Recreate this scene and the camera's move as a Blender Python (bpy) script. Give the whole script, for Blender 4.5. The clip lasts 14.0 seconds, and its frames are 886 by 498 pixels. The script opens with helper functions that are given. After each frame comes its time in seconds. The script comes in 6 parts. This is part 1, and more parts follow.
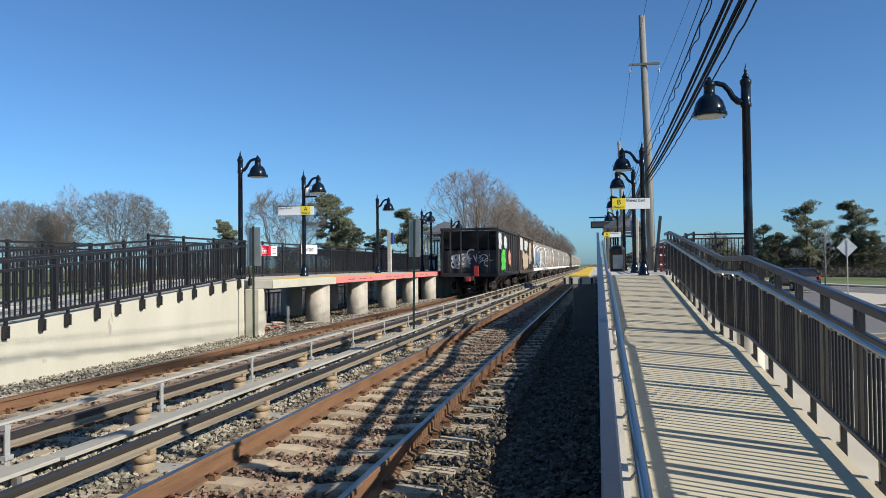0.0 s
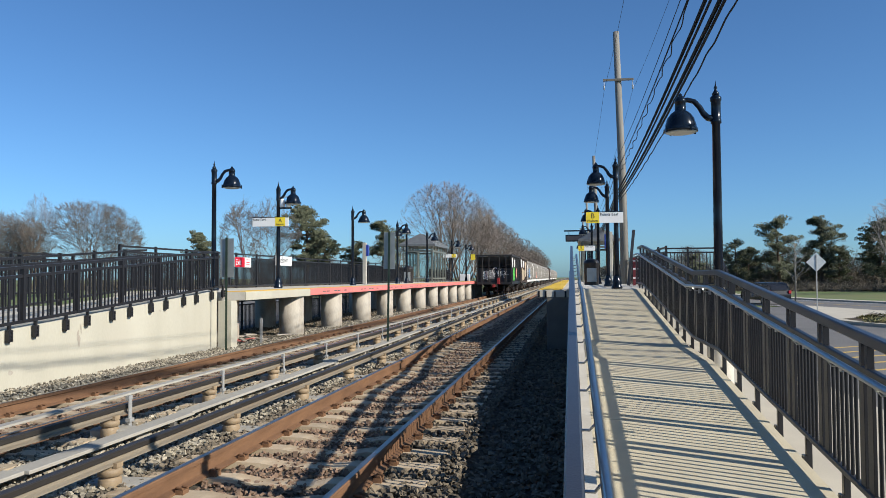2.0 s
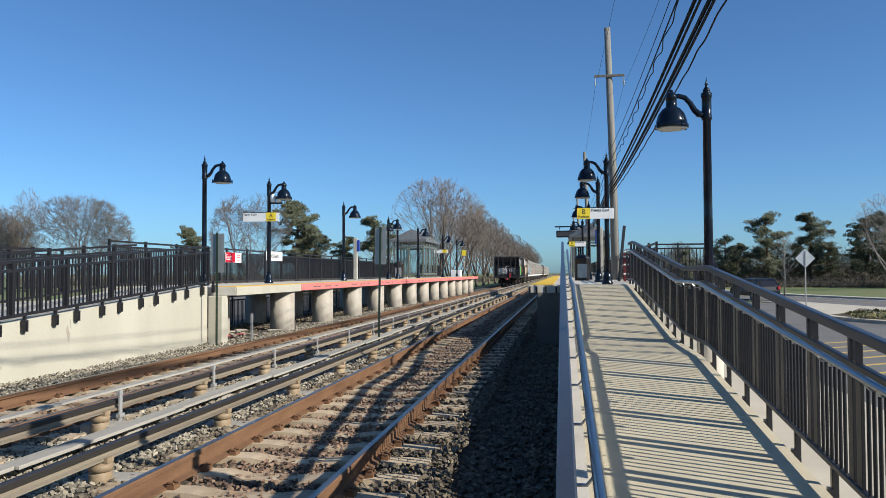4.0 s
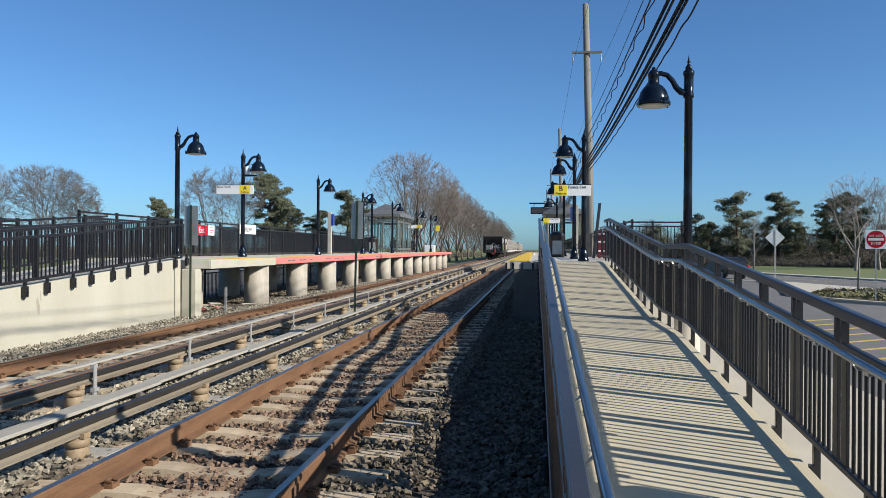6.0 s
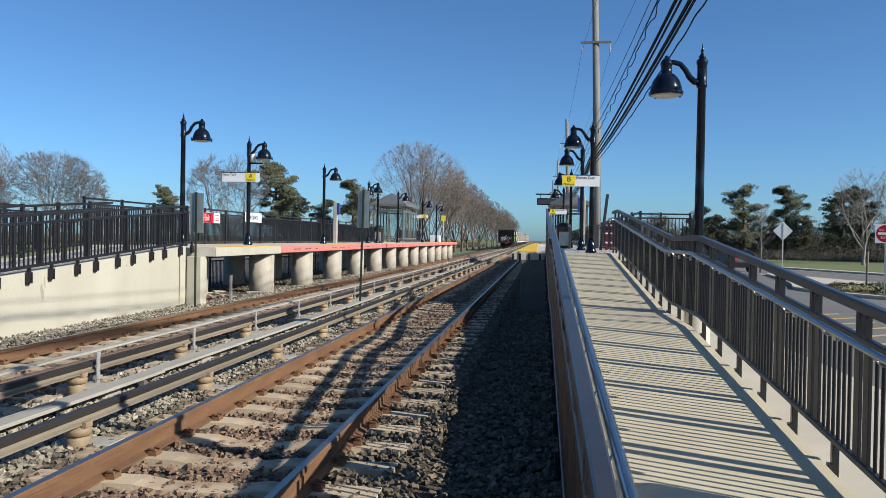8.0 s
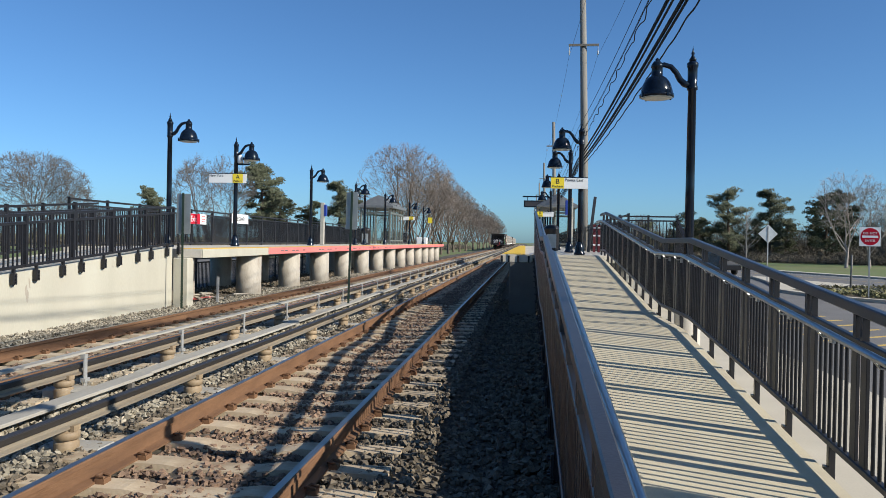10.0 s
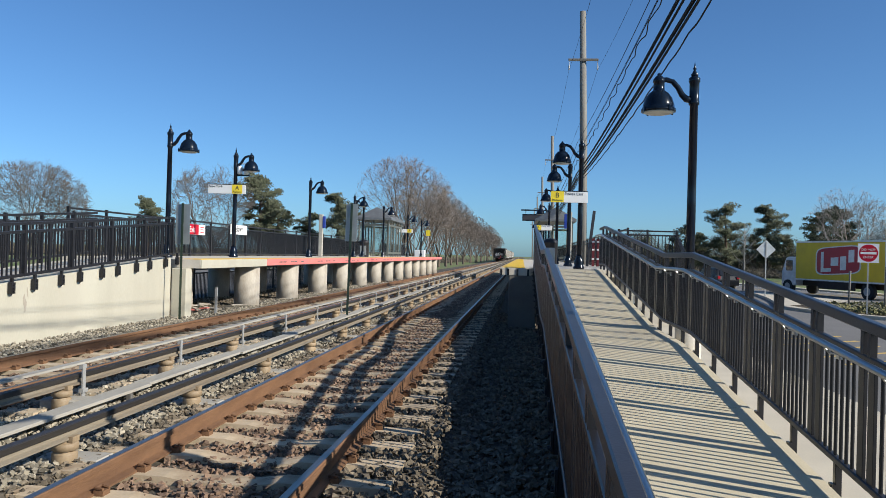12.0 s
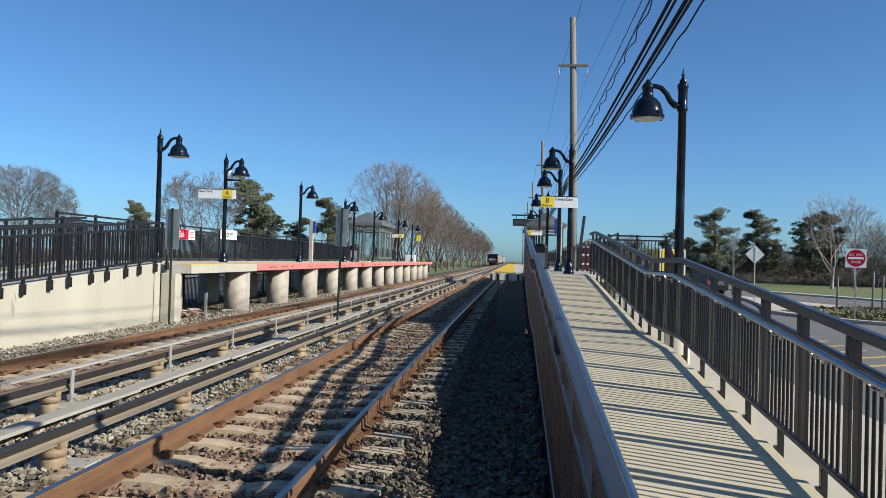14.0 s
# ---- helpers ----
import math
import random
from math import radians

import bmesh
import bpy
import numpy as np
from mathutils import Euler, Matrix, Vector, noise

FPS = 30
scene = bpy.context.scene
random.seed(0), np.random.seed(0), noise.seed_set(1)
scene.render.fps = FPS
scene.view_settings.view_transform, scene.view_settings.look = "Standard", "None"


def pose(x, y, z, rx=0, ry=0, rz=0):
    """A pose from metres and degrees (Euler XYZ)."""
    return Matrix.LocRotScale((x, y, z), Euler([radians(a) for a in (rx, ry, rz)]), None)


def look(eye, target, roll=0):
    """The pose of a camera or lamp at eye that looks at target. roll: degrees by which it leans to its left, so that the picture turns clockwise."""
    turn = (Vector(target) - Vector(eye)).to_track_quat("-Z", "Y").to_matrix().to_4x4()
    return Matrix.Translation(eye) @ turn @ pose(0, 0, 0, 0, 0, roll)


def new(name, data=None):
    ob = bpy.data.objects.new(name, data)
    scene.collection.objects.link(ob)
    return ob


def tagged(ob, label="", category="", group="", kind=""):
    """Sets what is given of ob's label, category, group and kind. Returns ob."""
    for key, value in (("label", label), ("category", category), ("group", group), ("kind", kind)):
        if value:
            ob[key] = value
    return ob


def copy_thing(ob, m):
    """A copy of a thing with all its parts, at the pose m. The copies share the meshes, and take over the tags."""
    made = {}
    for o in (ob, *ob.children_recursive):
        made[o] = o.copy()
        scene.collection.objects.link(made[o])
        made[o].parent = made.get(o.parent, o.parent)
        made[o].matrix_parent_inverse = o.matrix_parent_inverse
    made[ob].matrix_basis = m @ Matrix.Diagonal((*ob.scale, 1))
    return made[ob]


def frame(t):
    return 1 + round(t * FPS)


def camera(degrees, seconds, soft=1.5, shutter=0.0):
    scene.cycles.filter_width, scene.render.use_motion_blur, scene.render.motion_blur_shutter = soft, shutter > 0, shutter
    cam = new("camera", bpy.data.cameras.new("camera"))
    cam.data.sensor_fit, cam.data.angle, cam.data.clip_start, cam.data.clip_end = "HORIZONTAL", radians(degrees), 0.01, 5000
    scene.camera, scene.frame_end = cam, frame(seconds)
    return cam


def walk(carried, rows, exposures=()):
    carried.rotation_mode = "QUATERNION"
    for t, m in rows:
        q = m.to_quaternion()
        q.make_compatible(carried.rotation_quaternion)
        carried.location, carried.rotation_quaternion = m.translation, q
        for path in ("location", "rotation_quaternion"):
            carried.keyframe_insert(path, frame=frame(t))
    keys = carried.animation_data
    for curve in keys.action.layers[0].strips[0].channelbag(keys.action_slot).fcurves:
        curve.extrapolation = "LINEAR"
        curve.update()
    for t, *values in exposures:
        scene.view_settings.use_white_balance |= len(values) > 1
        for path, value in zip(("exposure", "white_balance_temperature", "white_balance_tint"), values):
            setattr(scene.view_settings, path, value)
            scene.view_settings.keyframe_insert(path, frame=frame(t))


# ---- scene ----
cam = camera(59.0, 14.0, soft=0.55)
PATH = [
    (0, (2.494, -0.078, 1.583), (2.109, 1.885, 1.625), -0.6),
    (0.5, (2.526, -0.105, 1.597), (2.159, 1.86, 1.644), -0.5),
    (1, (2.531, -0.113, 1.59), (2.182, 1.855, 1.646), -0.4),
    (1.5, (2.534, -0.11, 1.592), (2.198, 1.861, 1.656), -0.4),
    (2, (2.531, -0.094, 1.587), (2.207, 1.878, 1.66), -0.3),
    (4.5, (2.517, -0.101, 1.582), (2.232, 1.878, 1.633), -0.1),
    (5, (2.465, -0.068, 1.584), (2.205, 1.915, 1.613), 0.1),
    (5.5, (2.418, -0.037, 1.577), (2.177, 1.949, 1.589), 0.2),
    (6, (2.4, -0.028, 1.582), (2.168, 1.958, 1.581), 0.4),
    (6.5, (2.429, -0.024, 1.582), (2.191, 1.962, 1.572), 0.5),
    (7, (2.474, 0.019, 1.585), (2.227, 2.004, 1.567), 0.8),
    (7.5, (2.408, 0.08, 1.577), (2.159, 2.065, 1.551), 0.9),
    (10, (2.267, 0.157, 1.565), (2.058, 2.146, 1.545), 1.1),
    (10.5, (2.24, 0.178, 1.55), (2.034, 2.168, 1.537), 1.1),
    (11, (2.239, 0.171, 1.555), (2.032, 2.16, 1.549), 1.2),
    (11.5, (2.24, 0.162, 1.551), (2.032, 2.151, 1.555), 1.3),
    (12, (2.21, 0.182, 1.559), (2.007, 2.171, 1.572), 1.6),
    (12.5, (2.218, 0.167, 1.565), (2.021, 2.157, 1.583), 1.7),
    (13, (2.242, 0.14, 1.562), (2.052, 2.131, 1.584), 1.7),
    (13.5, (2.236, 0.144, 1.559), (2.052, 2.135, 1.583), 1.6),
    (14, (2.223, 0.159, 1.565), (2.043, 2.151, 1.591), 1.6),
]
walk(cam, [(t, look(eye, target, roll)) for t, eye, target, roll in PATH])

# ---- light ----
SUN_TO = Vector((0.94, -0.342, 0)).normalized()
SUN_EL = radians(29.3)
world = bpy.data.worlds.new("world")
scene.world = world
world.use_nodes = True
wn = world.node_tree.nodes
sky = wn.new("ShaderNodeTexSky")
sky.sky_type = "NISHITA"
sky.sun_disc = False
sky.sun_elevation = SUN_EL
sky.sun_rotation = math.atan2(SUN_TO.x, SUN_TO.y)
sky.altitude = 100
sky.air_density, sky.dust_density, sky.ozone_density = 0.75, 0.75, 2.0
wn["Background"].inputs["Strength"].default_value = 0.088
tint = wn.new("ShaderNodeMix")
tint.data_type, tint.blend_type = "RGBA", "MULTIPLY"
tint.inputs[0].default_value, tint.inputs[7].default_value = 1.0, (0.615, 0.965, 1.26, 1)
world.node_tree.links.new(sky.outputs[0], tint.inputs[6])
world.node_tree.links.new(tint.outputs[2], wn["Background"].inputs["Color"])
scene.view_settings.exposure = 0.35
sun = new("sun", bpy.data.lights.new("sun", "SUN"))
sun.data.energy, sun.data.angle, sun.data.color = 4.9, radians(0.53), (1.0, 0.93, 0.82)
sun.matrix_world = look((0, 0, 30), Vector((0, 0, 30)) - (SUN_TO * math.cos(SUN_EL) + Vector((0, 0, math.sin(SUN_EL)))))
sun.name = "sun_light"


# ---- materials ----
def mat(name, base, other=None, rough=0.7, metal=0.0, scale=6.0, fine=60.0, bump=0.15, amount=0.55,
        per_object=0.0, island=0.0, spec=0.5, stretch=(1, 1, 1), dirt=None, dirt_scale=1.2, dirt_amount=0.5):
    """A surface with two scales of variation, a fine bump and, if asked for, patches of dirt."""
    m = bpy.data.materials.new(name)
    m.use_nodes = True
    nt = m.node_tree
    n, lk = nt.nodes, nt.links
    b = n["Principled BSDF"]
    b.inputs["Roughness"].default_value = rough
    b.inputs["Metallic"].default_value = metal
    b.inputs["Specular IOR Level"].default_value = spec
    other = other or tuple(c * 0.7 for c in base)
    tc = n.new("ShaderNodeTexCoord")
    mp = n.new("ShaderNodeMapping")
    mp.inputs["Scale"].default_value = stretch
    geo = n.new("ShaderNodeNewGeometry")
    lk.new(geo.outputs["Position"] if per_object < 0 else tc.outputs["Object"], mp.inputs[0])
    n1, n2 = n.new("ShaderNodeTexNoise"), n.new("ShaderNodeTexNoise")
    for tex, s, d in ((n1, scale, 4), (n2, fine, 3)):
        tex.inputs["Scale"].default_value = s
        tex.inputs["Detail"].default_value = d
        lk.new(mp.outputs[0], tex.inputs["Vector"])
    mix = n.new("ShaderNodeMix")
    mix.data_type = "RGBA"
    mix.inputs[6].default_value, mix.inputs[7].default_value = (*base, 1), (*other, 1)
    add = n.new("ShaderNodeMath")
    add.operation = "MULTIPLY_ADD"
    lk.new(n2.outputs[0], add.inputs[0])
    add.inputs[1].default_value = 0.5
    lk.new(n1.outputs[0], add.inputs[2])
    ramp = n.new("ShaderNodeMapRange")
    ramp.inputs[1].default_value, ramp.inputs[2].default_value = 0.55, 0.95
    ramp.inputs[4].default_value = amount * 1.6
    lk.new(add.outputs[0], ramp.inputs[0])
    lk.new(ramp.outputs[0], mix.inputs[0])
    col = mix.outputs[2]
    if dirt:
        n3 = n.new("ShaderNodeTexNoise")
        n3.inputs["Scale"].default_value, n3.inputs["Detail"].default_value = dirt_scale, 6
        lk.new(mp.outputs[0], n3.inputs["Vector"])
        r3 = n.new("ShaderNodeMapRange")
        r3.inputs[1].default_value, r3.inputs[2].default_value, r3.inputs[4].default_value = 0.5, 0.72, dirt_amount
        lk.new(n3.outputs[0], r3.inputs[0])
        mx = n.new("ShaderNodeMix")
        mx.data_type = "RGBA"
        lk.new(r3.outputs[0], mx.inputs[0])
        lk.new(col, mx.inputs[6])
        mx.inputs[7].default_value = (*dirt, 1)
        col = mx.outputs[2]
    if per_object > 0 or island > 0:
        src = geo.outputs["Random Per Island"]
        if per_object > 0:
            src = n.new("ShaderNodeObjectInfo").outputs["Random"]
        hsv = n.new("ShaderNodeHueSaturation")
        mr = n.new("ShaderNodeMapRange")
        a = max(per_object, island)
        mr.inputs[3].default_value, mr.inputs[4].default_value = 1 - a, 1 + a
        lk.new(src, mr.inputs[0])
        lk.new(mr.outputs[0], hsv.inputs["Value"])
        lk.new(col, hsv.inputs["Color"])
        col = hsv.outputs[0]
    lk.new(col, b.inputs["Base Color"])
    if bump:
        bp = n.new("ShaderNodeBump")
        bp.inputs["Strength"].default_value = bump
        bp.inputs["Distance"].default_value = 0.02
        lk.new(n2.outputs[0], bp.inputs["Height"])
        lk.new(bp.outputs[0], b.inputs["Normal"])
    return m


def glass(name, tint, rough=0.02):
    m = bpy.data.materials.new(name)
    m.use_nodes = True
    b = m.node_tree.nodes["Principled BSDF"]
    b.inputs["Base Color"].default_value = (*tint, 1)
    b.inputs["Roughness"].default_value = rough
    b.inputs["Transmission Weight"].default_value = 1.0
    b.inputs["IOR"].default_value = 1.2
    return m


M_BLACK = mat("lamp_black_enamel", (0.004, 0.008, 0.017), (0.007, 0.013, 0.024), 0.17, 0, 8, 120, 0.02, spec=0.3)
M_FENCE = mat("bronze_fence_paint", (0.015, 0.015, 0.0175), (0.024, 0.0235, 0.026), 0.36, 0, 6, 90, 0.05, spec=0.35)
# lighter than M_FENCE, for the top rails and a leaning post
M_FENCE_TOP = mat("lighter_bronze", (0.033, 0.034, 0.040), (0.048, 0.048, 0.053), 0.32, 0.1, 6, 90, 0.05)
M_STEEL = mat("brushed_steel", (0.42, 0.44, 0.46), (0.30, 0.31, 0.33), 0.28, 1.0, 10, 150, 0.03, stretch=(1, 0.1, 1))
M_CONC = mat("light_concrete", (0.62, 0.58, 0.50), (0.48, 0.44, 0.37), 0.85, 0, 1.6, 45, 0.12, dirt=(0.40, 0.36, 0.29), dirt_scale=0.9)
M_CONC_WALL = mat("cast_concrete_wall", (0.50, 0.475, 0.385), (0.42, 0.395, 0.315), 0.85, 0, 1.2, 40, 0.08, stretch=(1, 1, 0.35), dirt=(0.41, 0.375, 0.30), dirt_scale=1.0, dirt_amount=0.5)
M_COL = mat("stained_column_concrete", (0.48, 0.44, 0.37), (0.30, 0.26, 0.21), 0.9, 0, 3, 40, 0.15, stretch=(1, 1, 0.3), dirt=(0.22, 0.17, 0.12), dirt_scale=2.0, dirt_amount=0.6)
M_DECK = mat("ramp_deck_concrete", (0.60, 0.53, 0.375), (0.50, 0.44, 0.31), 0.88, 0, 2.0, 70, 0.12, dirt=(0.42, 0.37, 0.29), dirt_scale=1.3, dirt_amount=0.4)
M_RUST = mat("rusty_rail_steel", (0.21, 0.112, 0.057), (0.135, 0.07, 0.036), 0.8, 0.1, 9, 80, 0.2, stretch=(1, 0.2, 1), dirt=(0.07, 0.035, 0.02), dirt_scale=3.0)
M_RAILTOP = mat("polished_rail_head", (0.32, 0.30, 0.28), (0.22, 0.17, 0.13), 0.32, 0.9, 12, 90, 0.03, stretch=(1, 0.05, 1))
M_THIRD = mat("third_rail_dark_steel", (0.05, 0.044, 0.038), (0.03, 0.027, 0.025), 0.5, 0.3, 4, 60, 0.08, stretch=(1, 0.1, 1))
M_THIRD_SIDE = mat("third_rail_cladding", (0.31, 0.265, 0.195), (0.22, 0.185, 0.14), 0.6, 0.2, 5, 60, 0.1, stretch=(1, 0.1, 1), dirt=(0.13, 0.10, 0.075), dirt_scale=2.0, dirt_amount=0.7)
M_BOARD = mat("grey_cover_board", (0.43, 0.41, 0.355), (0.33, 0.31, 0.265), 0.75, 0, 3, 60, 0.1, stretch=(1, 0.15, 1), dirt=(0.25, 0.22, 0.19), dirt_scale=2.5)
M_GALV = mat("galvanised_steel", (0.42, 0.42, 0.41), (0.30, 0.30, 0.29), 0.55, 0.25, 8, 70, 0.06)
M_INSUL = mat("tan_insulator", (0.37, 0.28, 0.175), (0.25, 0.18, 0.11), 0.6, 0, 7, 50, 0.08, per_object=0.15)
M_TIE = mat("concrete_tie", (0.52, 0.42, 0.29), (0.40, 0.31, 0.20), 0.9, 0, 3, 40, 0.2, per_object=0.12, dirt=(0.24, 0.15, 0.09), dirt_scale=3.0, dirt_amount=0.6)
M_BALLAST = mat("ballast_stone", (0.185, 0.152, 0.108), (0.09, 0.074, 0.053), 0.9, 0, 5, 50, 0.1, island=0.45)
M_BALLAST_PALE = mat("pale_ballast_stone", (0.34, 0.305, 0.235), (0.19, 0.167, 0.128), 0.9, 0, 5, 50, 0.1, island=0.45)
# shade on the platform piers put into the colour; reused for small dark parts
M_PIER = mat("darkened_concrete", (0.16, 0.15, 0.135), (0.10, 0.095, 0.085), 0.9, 0, 2, 40, 0.12)
M_BALLAST_RUST = mat("rust_stained_ballast", (0.25, 0.165, 0.11), (0.13, 0.085, 0.058), 0.9, 0, 5, 50, 0.1, island=0.4)
M_BED = mat("ballast_bed", (0.14, 0.12, 0.09), (0.05, 0.042, 0.033), 0.95, 0, 14, 45, 0.6, amount=0.9, per_object=-1)
M_RED = mat("red_platform_edge", (0.84, 0.19, 0.18), (0.76, 0.22, 0.19), 0.6, 0, 3, 60, 0.05, stretch=(1, 0.3, 1), dirt=(0.55, 0.25, 0.2), dirt_scale=2.0, dirt_amount=0.4)
M_YELLOW = mat("yellow_tactile", (0.82, 0.54, 0.03), (0.74, 0.46, 0.03), 0.6, 0, 4, 60, 0.06)
M_YELLOW_OLD = mat("faded_yellow_tactile", (0.78, 0.50, 0.05), (0.68, 0.43, 0.06), 0.7, 0, 4, 60, 0.06, dirt=(0.45, 0.36, 0.22), dirt_scale=1.5)
M_SIGN_Y = mat("yellow_sign_face", (0.85, 0.66, 0.04), (0.8, 0.6, 0.04), 0.45, 0, 4, 60, 0.0)
M_WHITE = mat("white_sign_face", (0.80, 0.80, 0.80), (0.74, 0.74, 0.73), 0.45, 0, 4, 60, 0.0)
M_SIGN_RED = mat("red_sign_face", (0.50, 0.010, 0.028), (0.42, 0.010, 0.028), 0.5, 0, 4, 60, 0.0, spec=0.15)
M_INK = mat("black_lettering", (0.02, 0.02, 0.022), (0.03, 0.03, 0.03), 0.6, 0, 4, 60, 0.0)
M_SIGN_BACK = mat("bare_aluminium_sign_back", (0.38, 0.40, 0.40), (0.30, 0.32, 0.31), 0.5, 0.5, 4, 60, 0.03)
M_GREEN_POST = mat("dark_green_channel_post", (0.03, 0.06, 0.04), (0.05, 0.07, 0.05), 0.5, 0.3, 6, 60, 0.05)
M_WOODPOLE = mat("weathered_pole_wood", (0.235, 0.225, 0.20), (0.16, 0.15, 0.135), 0.9, 0, 6, 60, 0.3, stretch=(3, 3, 0.15))
M_CABLE = mat("black_cable_sheath", (0.007, 0.008, 0.011), (0.012, 0.013, 0.016), 0.7, 0, 6, 60, 0.0, spec=0.2)
M_GRASS = mat("winter_grass", (0.105, 0.165, 0.038), (0.135, 0.15, 0.055), 0.95, 0, 0.15, 6, 0.5, amount=0.8, per_object=-1, dirt=(0.20, 0.16, 0.08), dirt_scale=0.08, dirt_amount=0.7)
M_ASPHALT = mat("worn_asphalt", (0.165, 0.158, 0.15), (0.12, 0.116, 0.11), 0.9, 0, 0.5, 60, 0.25, per_object=-1, dirt=(0.19, 0.18, 0.17), dirt_scale=0.25)
M_WALK = mat("concrete_walk", (0.54, 0.49, 0.39), (0.46, 0.415, 0.33), 0.88, 0, 0.8, 50, 0.1, per_object=-1, dirt=(0.40, 0.36, 0.29), dirt_scale=0.5)
M_PAINT_Y = mat("yellow_road_paint", (0.6, 0.40, 0.08), (0.45, 0.32, 0.1), 0.8, 0, 4, 40, 0.05)
M_PAINT_W = mat("white_road_paint", (0.7, 0.7, 0.68), (0.5, 0.5, 0.48), 0.8, 0, 4, 40, 0.05)
M_GLASS = glass("clear_glass", (0.9, 0.95, 0.95))


# ---- mesh helpers ----
def box(bm, x0, x1, y0, y1, z0, z1):
    v = [bm.verts.new((x, y, z)) for x in (x0, x1) for y in (y0, y1) for z in (z0, z1)]
    for f in ((0, 1, 3, 2), (4, 6, 7, 5), (0, 4, 5, 1), (2, 3, 7, 6), (0, 2, 6, 4), (1, 5, 7, 3)):
        bm.faces.new([v[i] for i in f])
    return v


def bevel_all(bm, w, seg=1):
    bmesh.ops.bevel(bm, geom=list(bm.edges), offset=w, segments=seg, affect="EDGES", profile=0.5)


def rbox(x0, x1, y0, y1, z0, z1, w=0.006):
    bm = bmesh.new()
    box(bm, x0, x1, y0, y1, z0, z1)
    bevel_all(bm, w)
    return bm


def lathe(bm, profile, n=16, at=(0, 0, 0)):
    """profile: rows of radius and height, from the bottom up."""
    rings = []
    for r, z in profile:
        rings.append([bm.verts.new((at[0] + r * math.cos(2 * math.pi * i / n), at[1] + r * math.sin(2 * math.pi * i / n), at[2] + z)) for i in range(n)])
    for a, b in zip(rings, rings[1:]):
        for i in range(n):
            f = bm.faces.new((a[i], a[(i + 1) % n], b[(i + 1) % n], b[i]))
            f.smooth = True
    bm.faces.new(rings[0][::-1])
    bm.faces.new(rings[-1])


def tube(bm, pts, radii, n=8, cap=True):
    """A round bar through points, with a radius at each."""
    if not hasattr(radii, "__len__"):
        radii = [radii] * len(pts)
    pts = [Vector(p) for p in pts]
    rings, up = [], None
    for k, p in enumerate(pts):
        d = (pts[min(k + 1, len(pts) - 1)] - pts[max(k - 1, 0)]).normalized()
        if up is None:
            up = Vector((0, 0, 1)) if abs(d.z) < 0.9 else Vector((1, 0, 0))
        s = d.cross(up).normalized()
        up = s.cross(d)
        rings.append([bm.verts.new(p + (s * math.cos(2 * math.pi * i / n) + up * math.sin(2 * math.pi * i / n)) * radii[k]) for i in range(n)])
    for a, b in zip(rings, rings[1:]):
        for i in range(n):
            f = bm.faces.new((a[i], b[i], b[(i + 1) % n], a[(i + 1) % n]))
            f.smooth = n > 6
    if cap:
        bm.faces.new(rings[0])
        bm.faces.new(rings[-1][::-1])


def sweep(bm, section, stations):
    """A closed section (rows of x, z) carried along stations (rows of x, y, z offset)."""
    rings = [[bm.verts.new((sx + x, y, sz + z)) for sx, sz in section] for x, y, z in stations]
    n = len(section)
    for a, b in zip(rings, rings[1:]):
        for i in range(n):
            bm.faces.new((a[i], a[(i + 1) % n], b[(i + 1) % n], b[i]))
    bm.faces.new(rings[0][::-1])
    bm.faces.new(rings[-1])


def rect(w, h):
    return [(-w / 2, -h / 2), (w / 2, -h / 2), (w / 2, h / 2), (-w / 2, h / 2)]


def mesh_of(name, bm, material):
    bmesh.ops.recalc_face_normals(bm, faces=list(bm.faces))
    me = bpy.data.meshes.new(name)
    bm.to_mesh(me)
    bm.free()
    me.materials.append(material)
    return me


def part(name, bm, material, parent=None, label=""):
    ob = new(name, mesh_of(name, bm, material))
    if parent:
        ob.parent = parent
    return tagged(ob, label) if label else ob


def piece(name, me, parent, loc):
    """An object of its own on a shared mesh."""
    ob = new(name, me)
    ob.parent = parent
    ob.location = loc
    return ob


def thing(name, label, category, group="", m=None, kind=""):
    ob = tagged(new(name), label, category, group, kind)
    if m is not None:
        ob.matrix_basis = m
    return ob


def lettering(name, text, size, material, parent, m, align="LEFT", squeeze=1.0):
    """Flat letters in the built-in font, as a mesh; m is their pose in the parent's space."""
    cu = bpy.data.curves.new(name, "FONT")
    cu.body, cu.size, cu.align_x, cu.extrude = text, size, align, 0.002
    tmp = bpy.data.objects.new(name, cu)
    scene.collection.objects.link(tmp)
    dg = bpy.context.evaluated_depsgraph_get()
    me = bpy.data.meshes.new_from_object(tmp.evaluated_get(dg))
    bpy.data.objects.remove(tmp)
    me.transform(m @ Matrix.Diagonal((squeeze, 1, 1, 1)))
    me.materials.clear()
    me.materials.append(material)
    ob = new(name, me)
    ob.parent = parent
    return ob


# ---- ground ----
GROUND = -0.62


def sheet(name, x0, x1, y0, y1, z, material, nx=1, ny=1):
    bm = bmesh.new()
    vs = [[bm.verts.new((x0 + (x1 - x0) * i / nx, y0 + (y1 - y0) * j / ny, z)) for j in range(ny + 1)] for i in range(nx + 1)]
    for i in range(nx):
        for j in range(ny):
            bm.faces.new((vs[i][j], vs[i + 1][j], vs[i + 1][j + 1], vs[i][j + 1]))
    return part(name, bm, material)


tagged(sheet("ground", -2500, 2500, -500, 3500, GROUND, M_GRASS), "patchy green and tan winter grass on flat ground", "ground", kind="structure")


